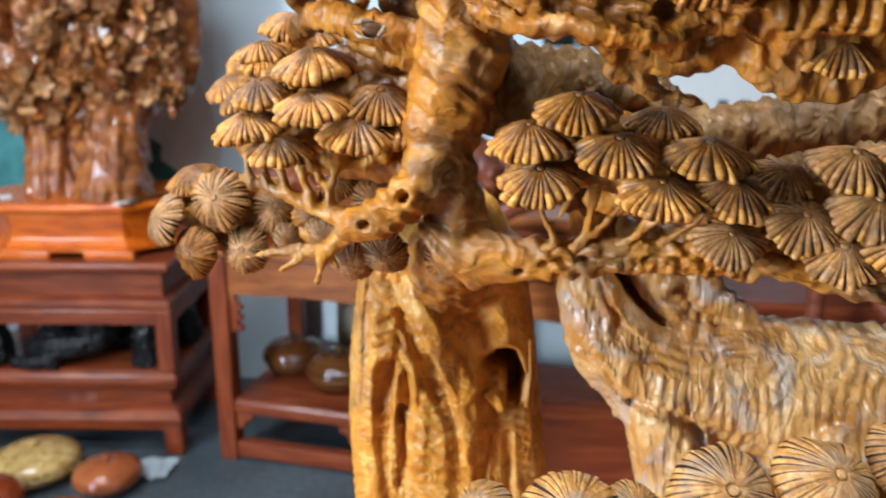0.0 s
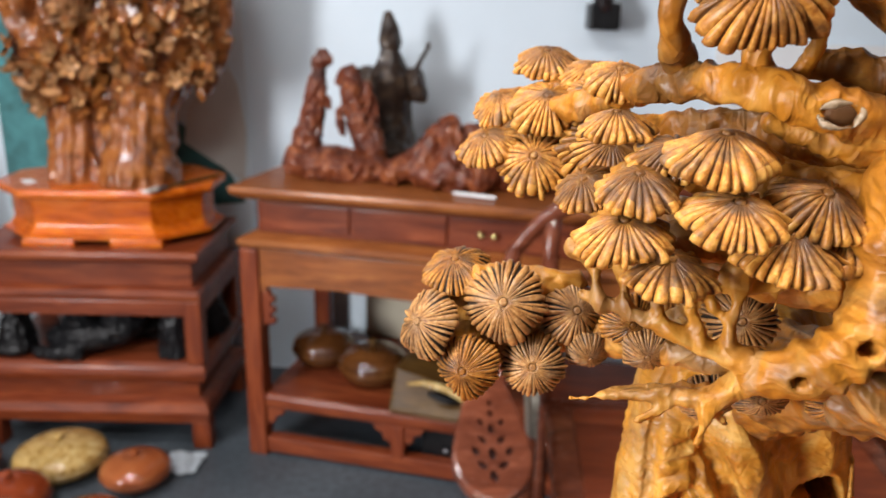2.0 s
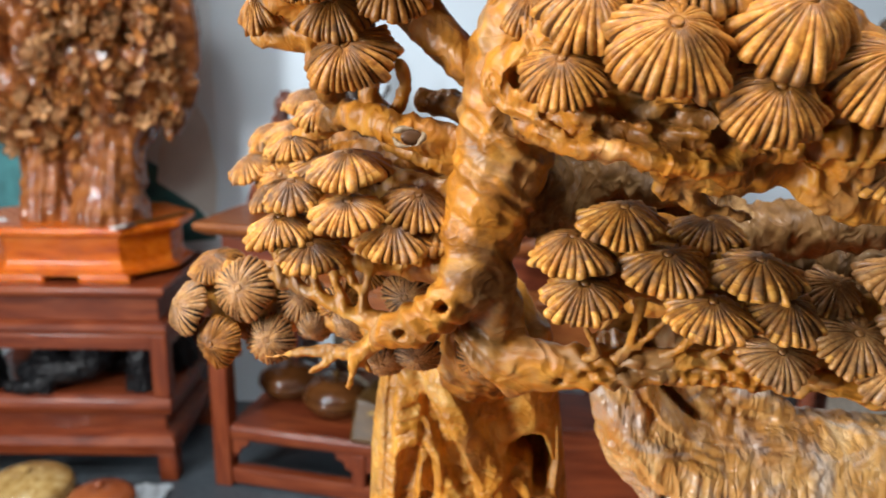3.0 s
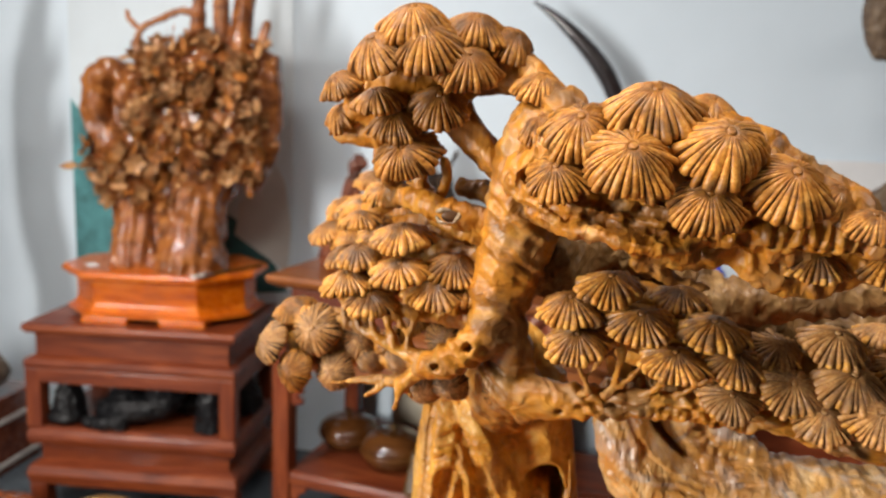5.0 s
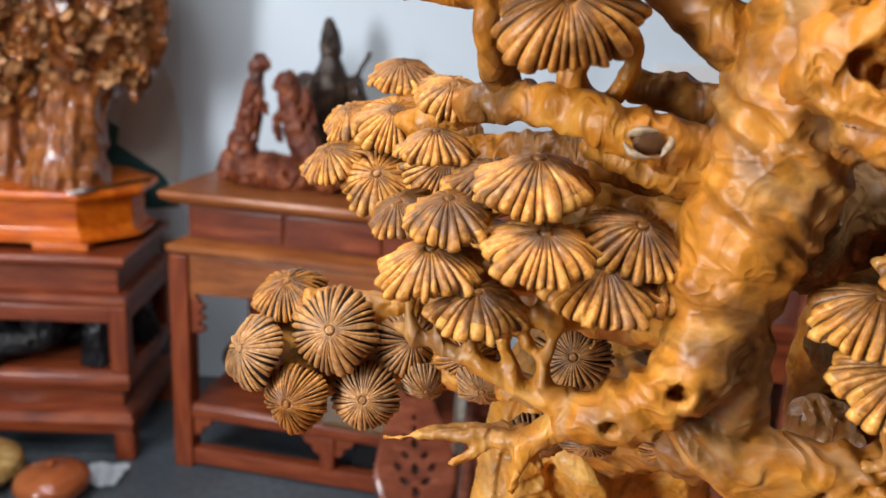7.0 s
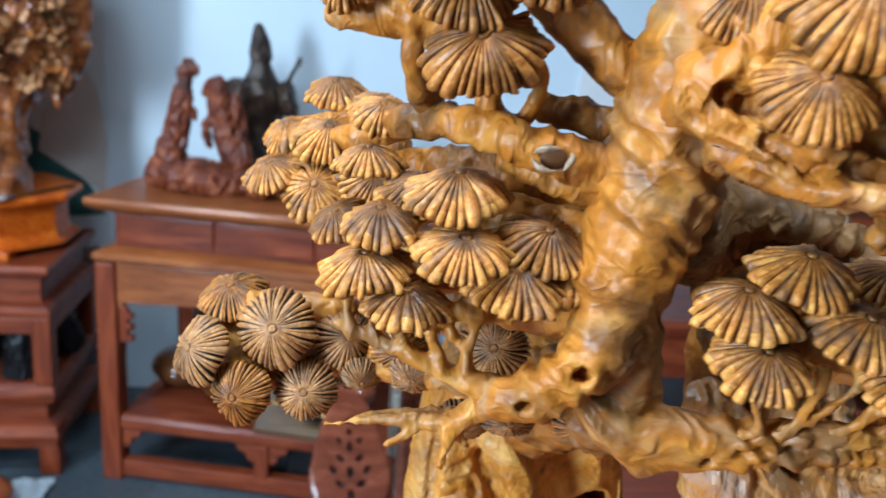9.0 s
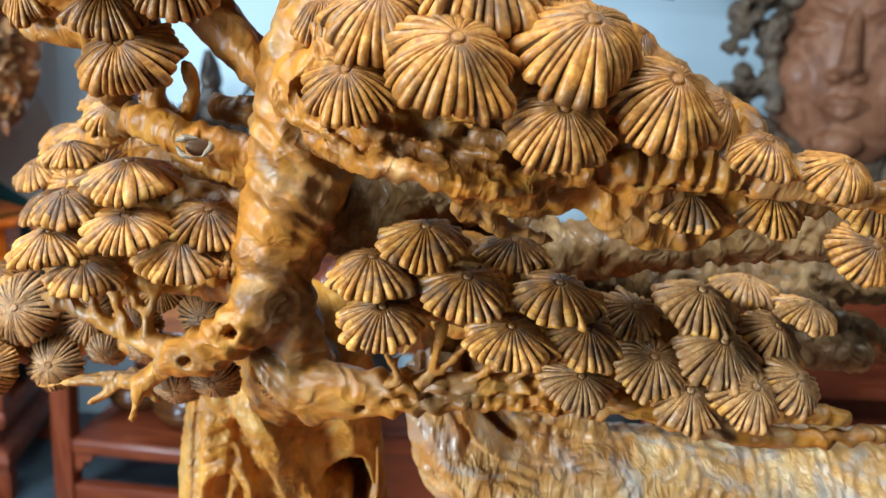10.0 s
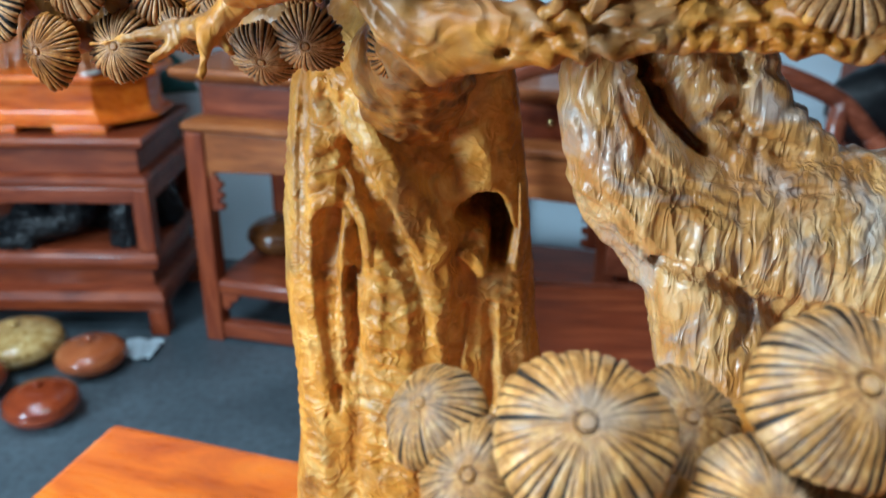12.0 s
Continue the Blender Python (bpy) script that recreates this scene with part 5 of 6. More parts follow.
def leaf_mesh(seed, long=1.0, curl=0.35):
    """A carved leaf, 1 long, cupped and pointed, with a rib."""
    bm = bmesh.new()
    rows = []
    for i in range(6):
        t = i / 5
        half = 0.25 * math.sin(math.pi * min(1, t * 0.92 + 0.06)) ** 0.8
        z = curl * t * t
        rows.append([bm.verts.new((s * half, t * long, z + 0.12 * abs(s) * (1 - t) + (0.05 if s == 0 else 0))) for s in (-1, -0.5, 0, 0.5, 1)])
    for a, b in zip(rows, rows[1:]):
        for k in range(4):
            bm.faces.new((a[k], a[k + 1], b[k + 1], b[k]))
    bmesh.ops.solidify(bm, geom=bm.faces[:], thickness=0.1)
    bmesh.ops.recalc_face_normals(bm, faces=bm.faces[:])
    me = bpy.data.meshes.new("leaf")
    bm.to_mesh(me)
    bm.free()
    return smooth(me)


def flower_mesh(seed):
    """A carved five-petalled flower of radius 1, cupped."""
    rnd = random.Random(seed)
    bm = bmesh.new()
    for k in range(6):
        a = k * 1.05 + rnd.uniform(-0.2, 0.2)
        turn = Matrix.Rotation(a, 3, "Z")
        lift = rnd.uniform(0.15, 0.6)
        rows = []
        for i in range(5):
            t = i / 4
            half = 0.42 * math.sin(math.pi * (0.1 + 0.8 * t))
            rows.append([bm.verts.new(turn @ Vector((s * half, 0.08 + 0.95 * t, lift * t * t + 0.14 * abs(s) + (0.04 if s == 0 else 0)))) for s in (-1, 0, 1)])
        for p, q in zip(rows, rows[1:]):
            for i in range(2):
                bm.faces.new((p[i], p[i + 1], q[i + 1], q[i]))
    bmesh.ops.solidify(bm, geom=bm.faces[:], thickness=0.1)
    ball(bm, 0, 0, 0.08, 0.18, 0.18, 0.12, 8)
    bmesh.ops.recalc_face_normals(bm, faces=bm.faces[:])
    me = bpy.data.meshes.new("flower")
    bm.to_mesh(me)
    bm.free()
    return smooth(me)


def burl_carving():
    ob = thing("burl_carving", "glossy brown burl carving of a trunk crowded with leaves and flowers", "wood carving", pose(-1.185, 2.69, 0.848))
    at = pose(-1.2, 2.64, 0.848).inverted()
    bm = bmesh.new()
    for s in (
        ((-1.33, 2.6, 0.848, 0.098), (-1.33, 2.6, 0.88, 0.092), (-1.345, 2.62, 0.98, 0.08), (-1.355, 2.64, 1.1, 0.082), (-1.34, 2.66, 1.25, 0.09), (-1.31, 2.66, 1.4, 0.09)),
        ((-1.12, 2.58, 0.848, 0.128), (-1.12, 2.58, 0.88, 0.122), (-1.125, 2.6, 0.95, 0.104), (-1.12, 2.61, 0.99, 0.112), (-1.115, 2.61, 1.01, 0.1), (-1.105, 2.63, 1.1, 0.105), (-1.06, 2.65, 1.22, 0.11), (-1.0, 2.66, 1.36, 0.12), (-1.0, 2.66, 1.5, 0.1)),
        ((-1.235, 2.63, 0.86, 0.045), (-1.235, 2.63, 1.0, 0.04), (-1.22, 2.63, 1.15, 0.06)),
        ((-1.4, 2.64, 1.08, 0.04), (-1.46, 2.64, 1.2, 0.045), (-1.5, 2.64, 1.36, 0.045), (-1.5, 2.64, 1.48, 0.045), (-1.43, 2.64, 1.54, 0.04)),
        ((-1.4, 2.67, 1.16, 0.06), (-1.45, 2.68, 1.3, 0.075), (-1.45, 2.68, 1.44, 0.075), (-1.38, 2.67, 1.52, 0.05)),
        ((-0.97, 2.67, 1.18, 0.06), (-0.93, 2.68, 1.3, 0.075), (-0.91, 2.68, 1.45, 0.075), (-0.92, 2.68, 1.58, 0.06)),
        ((-1.36, 2.62, 1.2, 0.03), (-1.39, 2.6, 1.34, 0.03), (-1.36, 2.6, 1.47, 0.035), (-1.3, 2.62, 1.52, 0.04)),
        ((-0.93, 2.66, 1.14, 0.035), (-0.885, 2.67, 1.24, 0.04), (-0.865, 2.67, 1.4, 0.04), (-0.87, 2.67, 1.58, 0.035)),
    ):
        tube(bm, s, 14, 0.03)
    ball(bm, -1.14, 2.65, 1.36, 0.24, 0.12, 0.2)
    ball(bm, -1.13, 2.66, 1.52, 0.24, 0.09, 0.1)
    me = fused(bm, 0.008)

    def bark(c):
        """Flutes on the two boles, curling folds higher up."""
        low = np.clip((1.16 - c[:, 2]) / 0.05, 0, 1)
        return low * np.sin(c[:, 0] * 170 + 0.6 * np.sin(c[:, 2] * 20)) * 0.8 + (1 - low) * 0.4 * np.sin(c[:, 2] * 60 + c[:, 0] * 90 + 2 * np.sin(c[:, 0] * 45))

    me = carve(me, 0.016, 17, ((-1.43, 2.57, 1.41, 0.036, 0.12, 0.09, 0.06), (-1.235, 2.53, 1.0, 0.014, 0.06, 0.12, 0.03), (-1.16, 2.52, 1.28, 0.03, 0.1, 0.03, 0.04), (-1.02, 2.52, 1.44, 0.03, 0.1, 0.04, 0.04), (-1.25, 2.52, 1.5, 0.025, 0.1, 0.03, 0.04)), bark, 0.006)
    spots = [(v.co.copy(), v.normal.copy()) for v in me.vertices if v.co.z > 1.04 and v.normal.y < 0.35 and not (v.co.x < -1.33 and v.co.z > 1.27) and v.co.x < -0.88]
    part("trunk", me, BURL, ob, "rippled dark brown trunk", at)
    bm = bmesh.new()
    for s in (
        ((-1.13, 2.66, 1.5, 0.035), (-1.13, 2.67, 1.64, 0.028), (-1.12, 2.68, 1.82, 0.022)),
        ((-1.05, 2.66, 1.5, 0.035), (-1.04, 2.67, 1.66, 0.03), (-1.05, 2.68, 1.84, 0.026)),
        ((-0.98, 2.66, 1.5, 0.04), (-0.97, 2.67, 1.66, 0.038), (-0.95, 2.68, 1.82, 0.034)),
        ((-0.92, 2.66, 1.5, 0.03), (-0.9, 2.67, 1.6, 0.022), (-0.88, 2.68, 1.7, 0.014)),
        ((-1.3, 2.65, 1.54, 0.02), (-1.22, 2.65, 1.6, 0.014), (-1.12, 2.65, 1.58, 0.016)),
        ((-1.35, 2.65, 1.56, 0.016), (-1.33, 2.65, 1.66, 0.012), (-1.25, 2.65, 1.7, 0.012), (-1.18, 2.66, 1.73, 0.014), (-1.13, 2.66, 1.72, 0.016)),
        ((-1.33, 2.65, 1.66, 0.012), (-1.37, 2.65, 1.7, 0.01), (-1.38, 2.65, 1.73, 0.008)),
    ):
        tube(bm, s, 10, 0.02)
    part("top_branch", carve(fused(bm, 0.006), 0.005, 30), BURL, ob, "bare brown top branches", at)
    rnd = random.Random(4)
    shapes = [leaf_mesh(1, 1.0, 0.3), leaf_mesh(2, 0.85, 0.55), leaf_mesh(3, 1.1, 0.1), flower_mesh(4), flower_mesh(9)]
    for k, one in enumerate(shapes):
        one.materials.append((LEAF_A, LEAF_B, LEAF_B, LEAF_B, LEAF_A)[k])
    for k in range(400):
        p, n = rnd.choice(spots)
        if p.z < 1.17 and (p.x > -1.2 or p.z < 1.08) and rnd.random() < 0.85:
            continue
        kind = rnd.choice((0, 0, 0, 1, 1, 2, 2, 3, 4, 4))
        size = rnd.uniform(0.04, 0.075) if kind < 3 else rnd.uniform(0.026, 0.046)
        turn = (n + Vector((rnd.uniform(-0.9, 0.3), rnd.uniform(-1.2, -0.2), rnd.uniform(-0.2, 0.9)))).to_track_quat("Z", "Y").to_matrix().to_4x4()
        m = Matrix.Translation(p + n * rnd.uniform(0.0, 0.02)) @ turn @ Matrix.Rotation(rnd.uniform(0, 6.28), 4, "Z") @ Matrix.Scale(size, 4)
        part("leaf" if kind < 3 else "flower", shapes[kind], LEAF_B, ob, m=at @ m)
    for x, z, s, turn in ((-1.53, 1.19, 0.06, 100), (-0.83, 1.29, 0.045, -90), (-1.44, 1.13, 0.07, 60)):
        part("leaf", shapes[0], LEAF_A, ob, m=at @ pose(x, 2.57, z, 70, 0, 0) @ pose(0, 0, 0, 0, 0, turn) @ Matrix.Scale(s, 4))


burl_carving()

tag = thing("price_tag", "small blank white paper tag on the plinth", "tag", pose(-1.445, 2.57, 0.8485, 0, 0, -48))
part("card", block(-0.032, 0.032, -0.017, 0.017, 0, 0.0025, 0.0008), WHITE, tag)
brush = thing("paint_brush", "worn flat paint brush lying on the orange plinth", "brush", pose(-1.0, 2.5, 0.8515, 0, 0, 66))
part("handle", block(0.03, 0.27, -0.008, 0.008, 0, 0.008, 0.003), OLIVE_WOOD, brush)
part("ferrule", block(0.0, 0.034, -0.012, 0.012, 0, 0.01, 0.002), METAL, brush)
part("bristles", block(-0.045, 0.001, -0.012, 0.012, 0.0, 0.008, 0.003), BRISTLE, brush)

round_box("lidded_box", "flat yellow burl lidded box on the floor", pose(-1.28, 2.29, 0), 0.138, BOX_YELLOW, 0.62)
round_box("lidded_box", "smooth brown turned lidded box on the floor", pose(-1.025, 2.25, 0), 0.105, BOX_BROWN, 0.72)
round_box("lidded_box", "large brown turned lidded box on the floor", pose(-1.565, 2.2, 0), 0.13, BOX_BROWN, 0.85)
round_box("lidded_box", "glossy red-brown lidded box on the floor", pose(-1.3, 2.06, 0), 0.11, BOX_RED, 0.85)
round_box("lidded_box", "glossy red-brown lidded box on the floor", pose(-1.035, 1.985, 0), 0.1, BOX_RED, 0.8)

bag = thing("plastic_film", "crumpled clear plastic film on the floor", "plastic film", pose(-0.93, 2.36, 0))
bm = bmesh.new()
bmesh.ops.create_grid(bm, x_segments=12, y_segments=12, size=0.06)
for v in bm.verts:
    v.co.z = 0.012 + 0.012 * noise.noise(v.co * 40) + 0.006 * noise.noise(v.co * 110)
bmesh.ops.solidify(bm, geom=bm.faces[:], thickness=0.002)
part("film", bm, PLASTIC_BAG, bag)


def black_figure(label, m, strokes, balls):
    ob = thing("black_figurine", label, "figurine", m, "black figurines on the stand")
    bm = bmesh.new()
    for s in strokes:
        tube(bm, s, 10, 0.012)
    for b in balls:
        ball(bm, *b)
    part("body", carve(fused(bm, 0.004), 0.007, 45), BLACK, ob, m=Matrix.Scale(1.3, 4))


black_figure("small black ebony seated figurine on the shelf", pose(-1.505, 2.5, 0.302), (((0, 0, 0, 0.045), (0, 0, 0.06, 0.04), (0, 0, 0.11, 0.024), (0, 0, 0.14, 0.016)),), ((0, 0, 0.15, 0.02, 0.02, 0.024), (0, -0.02, 0.02, 0.05, 0.04, 0.022)))
black_figure("coiled black ebony beast figurine on the shelf", pose(-1.27, 2.54, 0.302), (
    ((-0.1, 0, 0.02, 0.02), (-0.07, -0.03, 0.04, 0.03), (0.0, -0.04, 0.05, 0.036), (0.08, -0.02, 0.06, 0.034), (0.12, 0.02, 0.1, 0.03)),
    ((-0.12, -0.06, 0.012, 0.014), (-0.06, -0.075, 0.018, 0.018), (0.0, -0.07, 0.02, 0.022)), ((0.02, 0.03, 0.03, 0.02), (0.06, 0.05, 0.1, 0.03), (0.13, 0.05, 0.14, 0.028), (0.2, 0.04, 0.1, 0.024))), ((-0.02, 0.0, 0.06, 0.06, 0.05, 0.05), (0.08, 0.0, 0.1, 0.05, 0.045, 0.05)))
black_figure("upright black ebony stump figurine on the shelf", pose(-0.995, 2.53, 0.302), (((0, 0, 0, 0.042), (0, 0, 0.04, 0.038), (0.005, 0, 0.12, 0.036), (0, 0, 0.15, 0.04)),), ((0, 0, 0.15, 0.035, 0.035, 0.02),))

# added black mass that stands for the dark interior of the stand
black_figure("broad black mass added to darken the shelf behind the figurines", pose(-1.14, 2.7, 0.302), (
    ((-0.18, 0, 0.02, 0.03), (-0.15, 0, 0.09, 0.04), (-0.08, 0, 0.1, 0.045), (0.0, 0, 0.095, 0.05), (0.08, 0, 0.1, 0.045), (0.15, 0, 0.08, 0.04), (0.18, 0, 0.02, 0.03)),
    ((-0.15, 0, 0.02, 0.03), (0.0, -0.02, 0.04, 0.05), (0.16, 0, 0.02, 0.03))), ((-0.1, 0, 0.1, 0.03, 0.03, 0.03), (0.1, 0, 0.1, 0.035, 0.03, 0.03)))


def console():
    w, d = 1.28, 0.6
    ob = thing("console_table", "red-brown rosewood console table with drawers and low shelf", "console table", pose(-0.742, 2.456, 0, 0, 0, -10))
    part("top", moulding(w + 0.03, d + 0.03, ((0.03, 0.845), (0.004, 0.862), (0.0, 0.874), (0.003, 0.886))), TABLE_BROWN, ob, m=pose(-0.015, -0.02, 0))
    part("drawer_case", moulding(w, d, ((0.045, 0.738), (0.045, 0.846))), ROSEWOOD, ob)
    for k in range(4):
        x = 0.06 + k * 0.292
        drawer = part("drawer", block(x, x + 0.28, 0.036, 0.052, 0.752, 0.834, 0.003), ROSEWOOD, ob)
        for side in ((), (), (0.09, 0.13), (0.14,))[k]:
            part("knob", turned(((0, 0), (0.006, 0), (0.006, 0.006), (0.011, 0.012), (0.008, 0.018), (0, 0.019)), 16), BRASS, drawer, "small brass knob", pose(x + side, 0.036, 0.79, 90, 0, 0))
    part("ledge", moulding(w, d, ((0.012, 0.695), (-0.004, 0.705), (-0.004, 0.722), (0.02, 0.734), (0.045, 0.739))), TABLE_BROWN, ob)
    pts = [(0.06, 0.695), (w - 0.06, 0.695), (w - 0.06, 0.56), (w - 0.075, 0.56), (w - 0.085, 0.575), (w - 0.3, 0.585), (w / 2, 0.575), (0.3, 0.585), (0.085, 0.575), (0.075, 0.56), (0.06, 0.56)]
    part("apron", flat_shape(pts, 0.026), TABLE_BROWN, ob, "wavy brown apron with a carved edge", pose(0, 0.012, 0))
    part("apron", block(0.012, 0.036, 0.06, d - 0.06, 0.58, 0.695, 0.003), TABLE_BROWN, ob)
    part("apron", block(w - 0.036, w - 0.012, 0.06, d - 0.06, 0.58, 0.695, 0.003), TABLE_BROWN, ob)
    for x, s in ((0.06, 1), (w - 0.06, -1)):
        bm = block(min(x, x + s * 0.028), max(x, x + s * 0.028), 0.016, 0.034, 0.45, 0.56, 0.003)
        for z in (0.455, 0.49, 0.525):
            block(min(x + s * 0.024, x + s * 0.042), max(x + s * 0.024, x + s * 0.042), 0.016, 0.034, z, z + 0.018, 0.003, bm)
        part("bracket", bm, ROSEWOOD_UPRIGHT, ob, "fretted corner bracket")
    for x in (0, w - 0.06):
        for y in (0, d - 0.06):
            leg = part("leg", block(x, x + 0.06, y, y + 0.06, 0.0, 0.695, 0.007), ROSEWOOD_UPRIGHT, ob)
    part("shelf", moulding(w - 0.08, d - 0.03, ((0.004, 0.168), (0.0, 0.18), (0.0, 0.206), (0.01, 0.216))), ROSEWOOD, ob, m=pose(0.04, 0.008, 0))
    part("bottom_rail", block(0.06, w - 0.06, 0.008, 0.05, 0.012, 0.066, 0.006), ROSEWOOD, ob)
    part("bottom_rail", block(0.06, w - 0.06, d - 0.05, d - 0.01, 0.012, 0.066, 0.006), ROSEWOOD, ob)
    for x in (0.475, 0.85):
        part("short_post", block(x, x + 0.045, 0.006, 0.05, 0.06, 0.17, 0.005), ROSEWOOD_UPRIGHT, ob)
    for x, s in ((0.062, 1), (0.475, -1), (0.52, 1), (0.85, -1)):
        pts = [(x, 0.167), (x + s * 0.06, 0.167), (x + s * 0.05, 0.145), (x + s * 0.03, 0.14), (x + s * 0.022, 0.115), (x, 0.105)]
        part("scroll_bracket", flat_shape(pts if s > 0 else pts[::-1], 0.022), ROSEWOOD, ob, m=pose(0, 0.014, 0))
    return ob


console()
CONSOLE = pose(-0.742, 2.456, 0, 0, 0, -10)
panel = thing("cream_board", "plain cream board leaning behind the console shelf", "board", CONSOLE @ pose(0.2, 0.555, 0.216, -3, 0, 0))
part("sheet", block(0, 0.62, 0, 0.018, 0, 0.36, 0.003), CREAM, panel)
round_box("lidded_pot", "glossy olive-brown lidded pot on the console shelf", CONSOLE @ pose(0.145, 0.285, 0.217), 0.108, BOX_OLIVE, 0.85, BOX_OLIVE, "pots on the console shelf")
round_box("lidded_pot", "glossy honey-brown lidded pot on the console shelf", CONSOLE @ pose(0.355, 0.195, 0.217), 0.114, BOX_OLIVE, 0.85, OLIVE_WOOD, "pots on the console shelf")

tissue = thing("wooden_tissue_box", "olive-yellow carved wooden tissue box with an eye-shaped slot", "tissue box", CONSOLE @ pose(0.47, 0.0, 0.217, 0, 0, -3))
bm = prism(((0, 0.0), (0.31, 0.0), (0.31, 0.17), (0, 0.17)), 0, 0.125, 0.012)
for v in bm.verts:
    if v.co.z > 0.07:
        v.co.y += 0.05
        v.co.z -= 0.05 * max(0, (v.co.x - 0.1) / 0.2)
part("body", bm, OLIVE_WOOD, tissue)
bm = bmesh.new()
tube(bm, ((0.06, 0.01, 0.1, 0.004), (0.12, 0.008, 0.112, 0.009), (0.2, 0.008, 0.098, 0.012), (0.27, 0.008, 0.06, 0.012), (0.305, 0.01, 0.035, 0.01)), 10, 0.015)
part("lip", bm, BOX_YELLOW, tissue, "pale yellow raised lip")
# solid black ball in place of a shaded opening
bm = bmesh.new()
ball(bm, 0.15, 0.02, 0.08, 0.05, 0.018, 0.012)
part("slot", bm, BLACK, tissue, "black ellipsoid standing in for the shade of an eye-shaped slot", pose(0, 0, 0, 0, 12, 0) @ pose(0, 0, 0.02))
slab = thing("wood_block", "olive-yellow sawn wood block on the shelf", "wood block", CONSOLE @ pose(0.5, 0.27, 0.217, 0, 0, 4))
part("block", block(0, 0.18, 0, 0.12, 0, 0.24, 0.006), OLIVE_WOOD, slab)
crate = thing("black_case", "black lacquered case with small metal studs under the shelf", "case", CONSOLE @ pose(0.56, 0.06, 0.0))
part("case", block(0, 0.26, 0, 0.34, 0.0, 0.15, 0.006), BLACK, crate)
for x in (0.08, 0.16):
    part("stud", turned(((0, 0), (0.009, 0), (0.006, 0.006), (0, 0.007)), 12), METAL, crate, m=pose(x, -0.001, 0.08, 90, 0, 0))


pen = thing("pen", "white plastic pen lying on the console table", "pen", pose(-0.1, 2.42, 0.891, 0, 0, -20))
bm = bmesh.new()
tube(bm, ((0, 0, 0.003, 0.002), (0.012, 0, 0.003, 0.005), (0.11, 0, 0.003, 0.005), (0.13, 0, 0.003, 0.0045)), 10, 0.02)
part("barrel", bm, WHITE, pen)


def horses():
    ob = thing("horse_carving", "dark red wood carving of two rearing horses on a rocky base", "wood carving", pose(-0.47, 2.68, 0.886, 0, 0, -8) @ Matrix.Scale(1.03, 4))
    bm = bmesh.new()
    for s in (
        ((-0.14, 0, 0, 0.05), (-0.08, 0, 0.02, 0.06), (0.02, 0, 0.02, 0.06), (0.12, 0, 0.0, 0.05)),
        ((-0.15, -0.02, 0.05, 0.04), (-0.09, -0.06, 0.03, 0.04), (-0.02, -0.09, 0.04, 0.05), (0.06, -0.1, 0.03, 0.045), (0.13, -0.06, 0.03, 0.04)),
        ((-0.1, 0, 0.03, 0.035), (-0.105, 0, 0.1, 0.04), (-0.09, 0, 0.17, 0.036), (-0.075, 0, 0.24, 0.032), (-0.07, 0, 0.3, 0.022), (-0.06, 0, 0.345, 0.022)),
        ((-0.06, 0, 0.35, 0.018), (-0.05, 0, 0.355, 0.019), (-0.03, 0, 0.33, 0.012)),
        ((-0.08, 0, 0.22, 0.016), (-0.045, 0, 0.23, 0.012), (-0.04, 0, 0.2, 0.009)),
        ((-0.13, 0, 0.05, 0.025), (-0.135, 0, 0.11, 0.02), (-0.12, 0, 0.15, 0.012)),
        ((0.1, 0, 0.03, 0.04), (0.09, 0, 0.1, 0.045), (0.06, 0, 0.17, 0.042), (0.04, 0, 0.23, 0.034), (0.035, 0, 0.28, 0.03), (0.04, 0, 0.305, 0.024)),
        ((0.045, 0, 0.31, 0.022), (0.02, 0, 0.3, 0.02), (-0.005, 0, 0.275, 0.012)),
        ((0.03, 0, 0.2, 0.018), (0.0, 0, 0.19, 0.013), (0.0, 0, 0.15, 0.01), (0.01, 0, 0.12, 0.008)),
        ((0.07, 0.01, 0.27, 0.02), (0.09, 0.01, 0.22, 0.018), (0.1, 0.01, 0.16, 0.018)),
    ):
        tube(bm, s, 10, 0.012)
    for k in range(10):
        ball(bm, -0.14 + 0.03 * k, -0.03 + 0.03 * (k % 3), 0.014 + 0.018 * (k % 2), 0.032, 0.03, 0.028)
    part("body", carve(fused(bm, 0.0036), 0.013, 52), RED_CARVE, ob)


horses()

seated = thing("seated_figure", "dark bronzed wood seated figure carving with a raised staff", "statue", pose(-0.34, 2.87, 0.866))
bm = bmesh.new()
for s in (((0, 0, 0, 0.1), (0, 0, 0.06, 0.09), (0, 0, 0.12, 0.085)), ((0, 0, 0.1, 0.085), (0, 0, 0.2, 0.07), (0, 0, 0.3, 0.075), (0, 0, 0.35, 0.05), (0, 0, 0.39, 0.035)),
          ((0, 0, 0.4, 0.034), (-0.002, 0, 0.44, 0.036), (-0.006, 0, 0.48, 0.024), (-0.012, 0, 0.515, 0.012)), ((-0.075, 0, 0.33, 0.03), (-0.1, -0.02, 0.24, 0.028), (-0.05, -0.06, 0.17, 0.025)),
          ((0.075, 0, 0.33, 0.03), (0.1, -0.02, 0.25, 0.028), (0.085, -0.04, 0.32, 0.018)), ((0.06, -0.03, 0.28, 0.008), (0.1, -0.03, 0.36, 0.009), (0.13, -0.03, 0.42, 0.008)),
          ((-0.1, 0, 0.03, 0.04), (0, -0.07, 0.07, 0.05), (0.1, 0, 0.03, 0.04))):
    tube(bm, s, 12, 0.015)
me = carve(fused(bm, 0.006), 0.007, 34)
me.materials.append(BLACK_BRONZE)
seated_body = new("seated_figure", me)
seated_body.matrix_world = seated.matrix_world
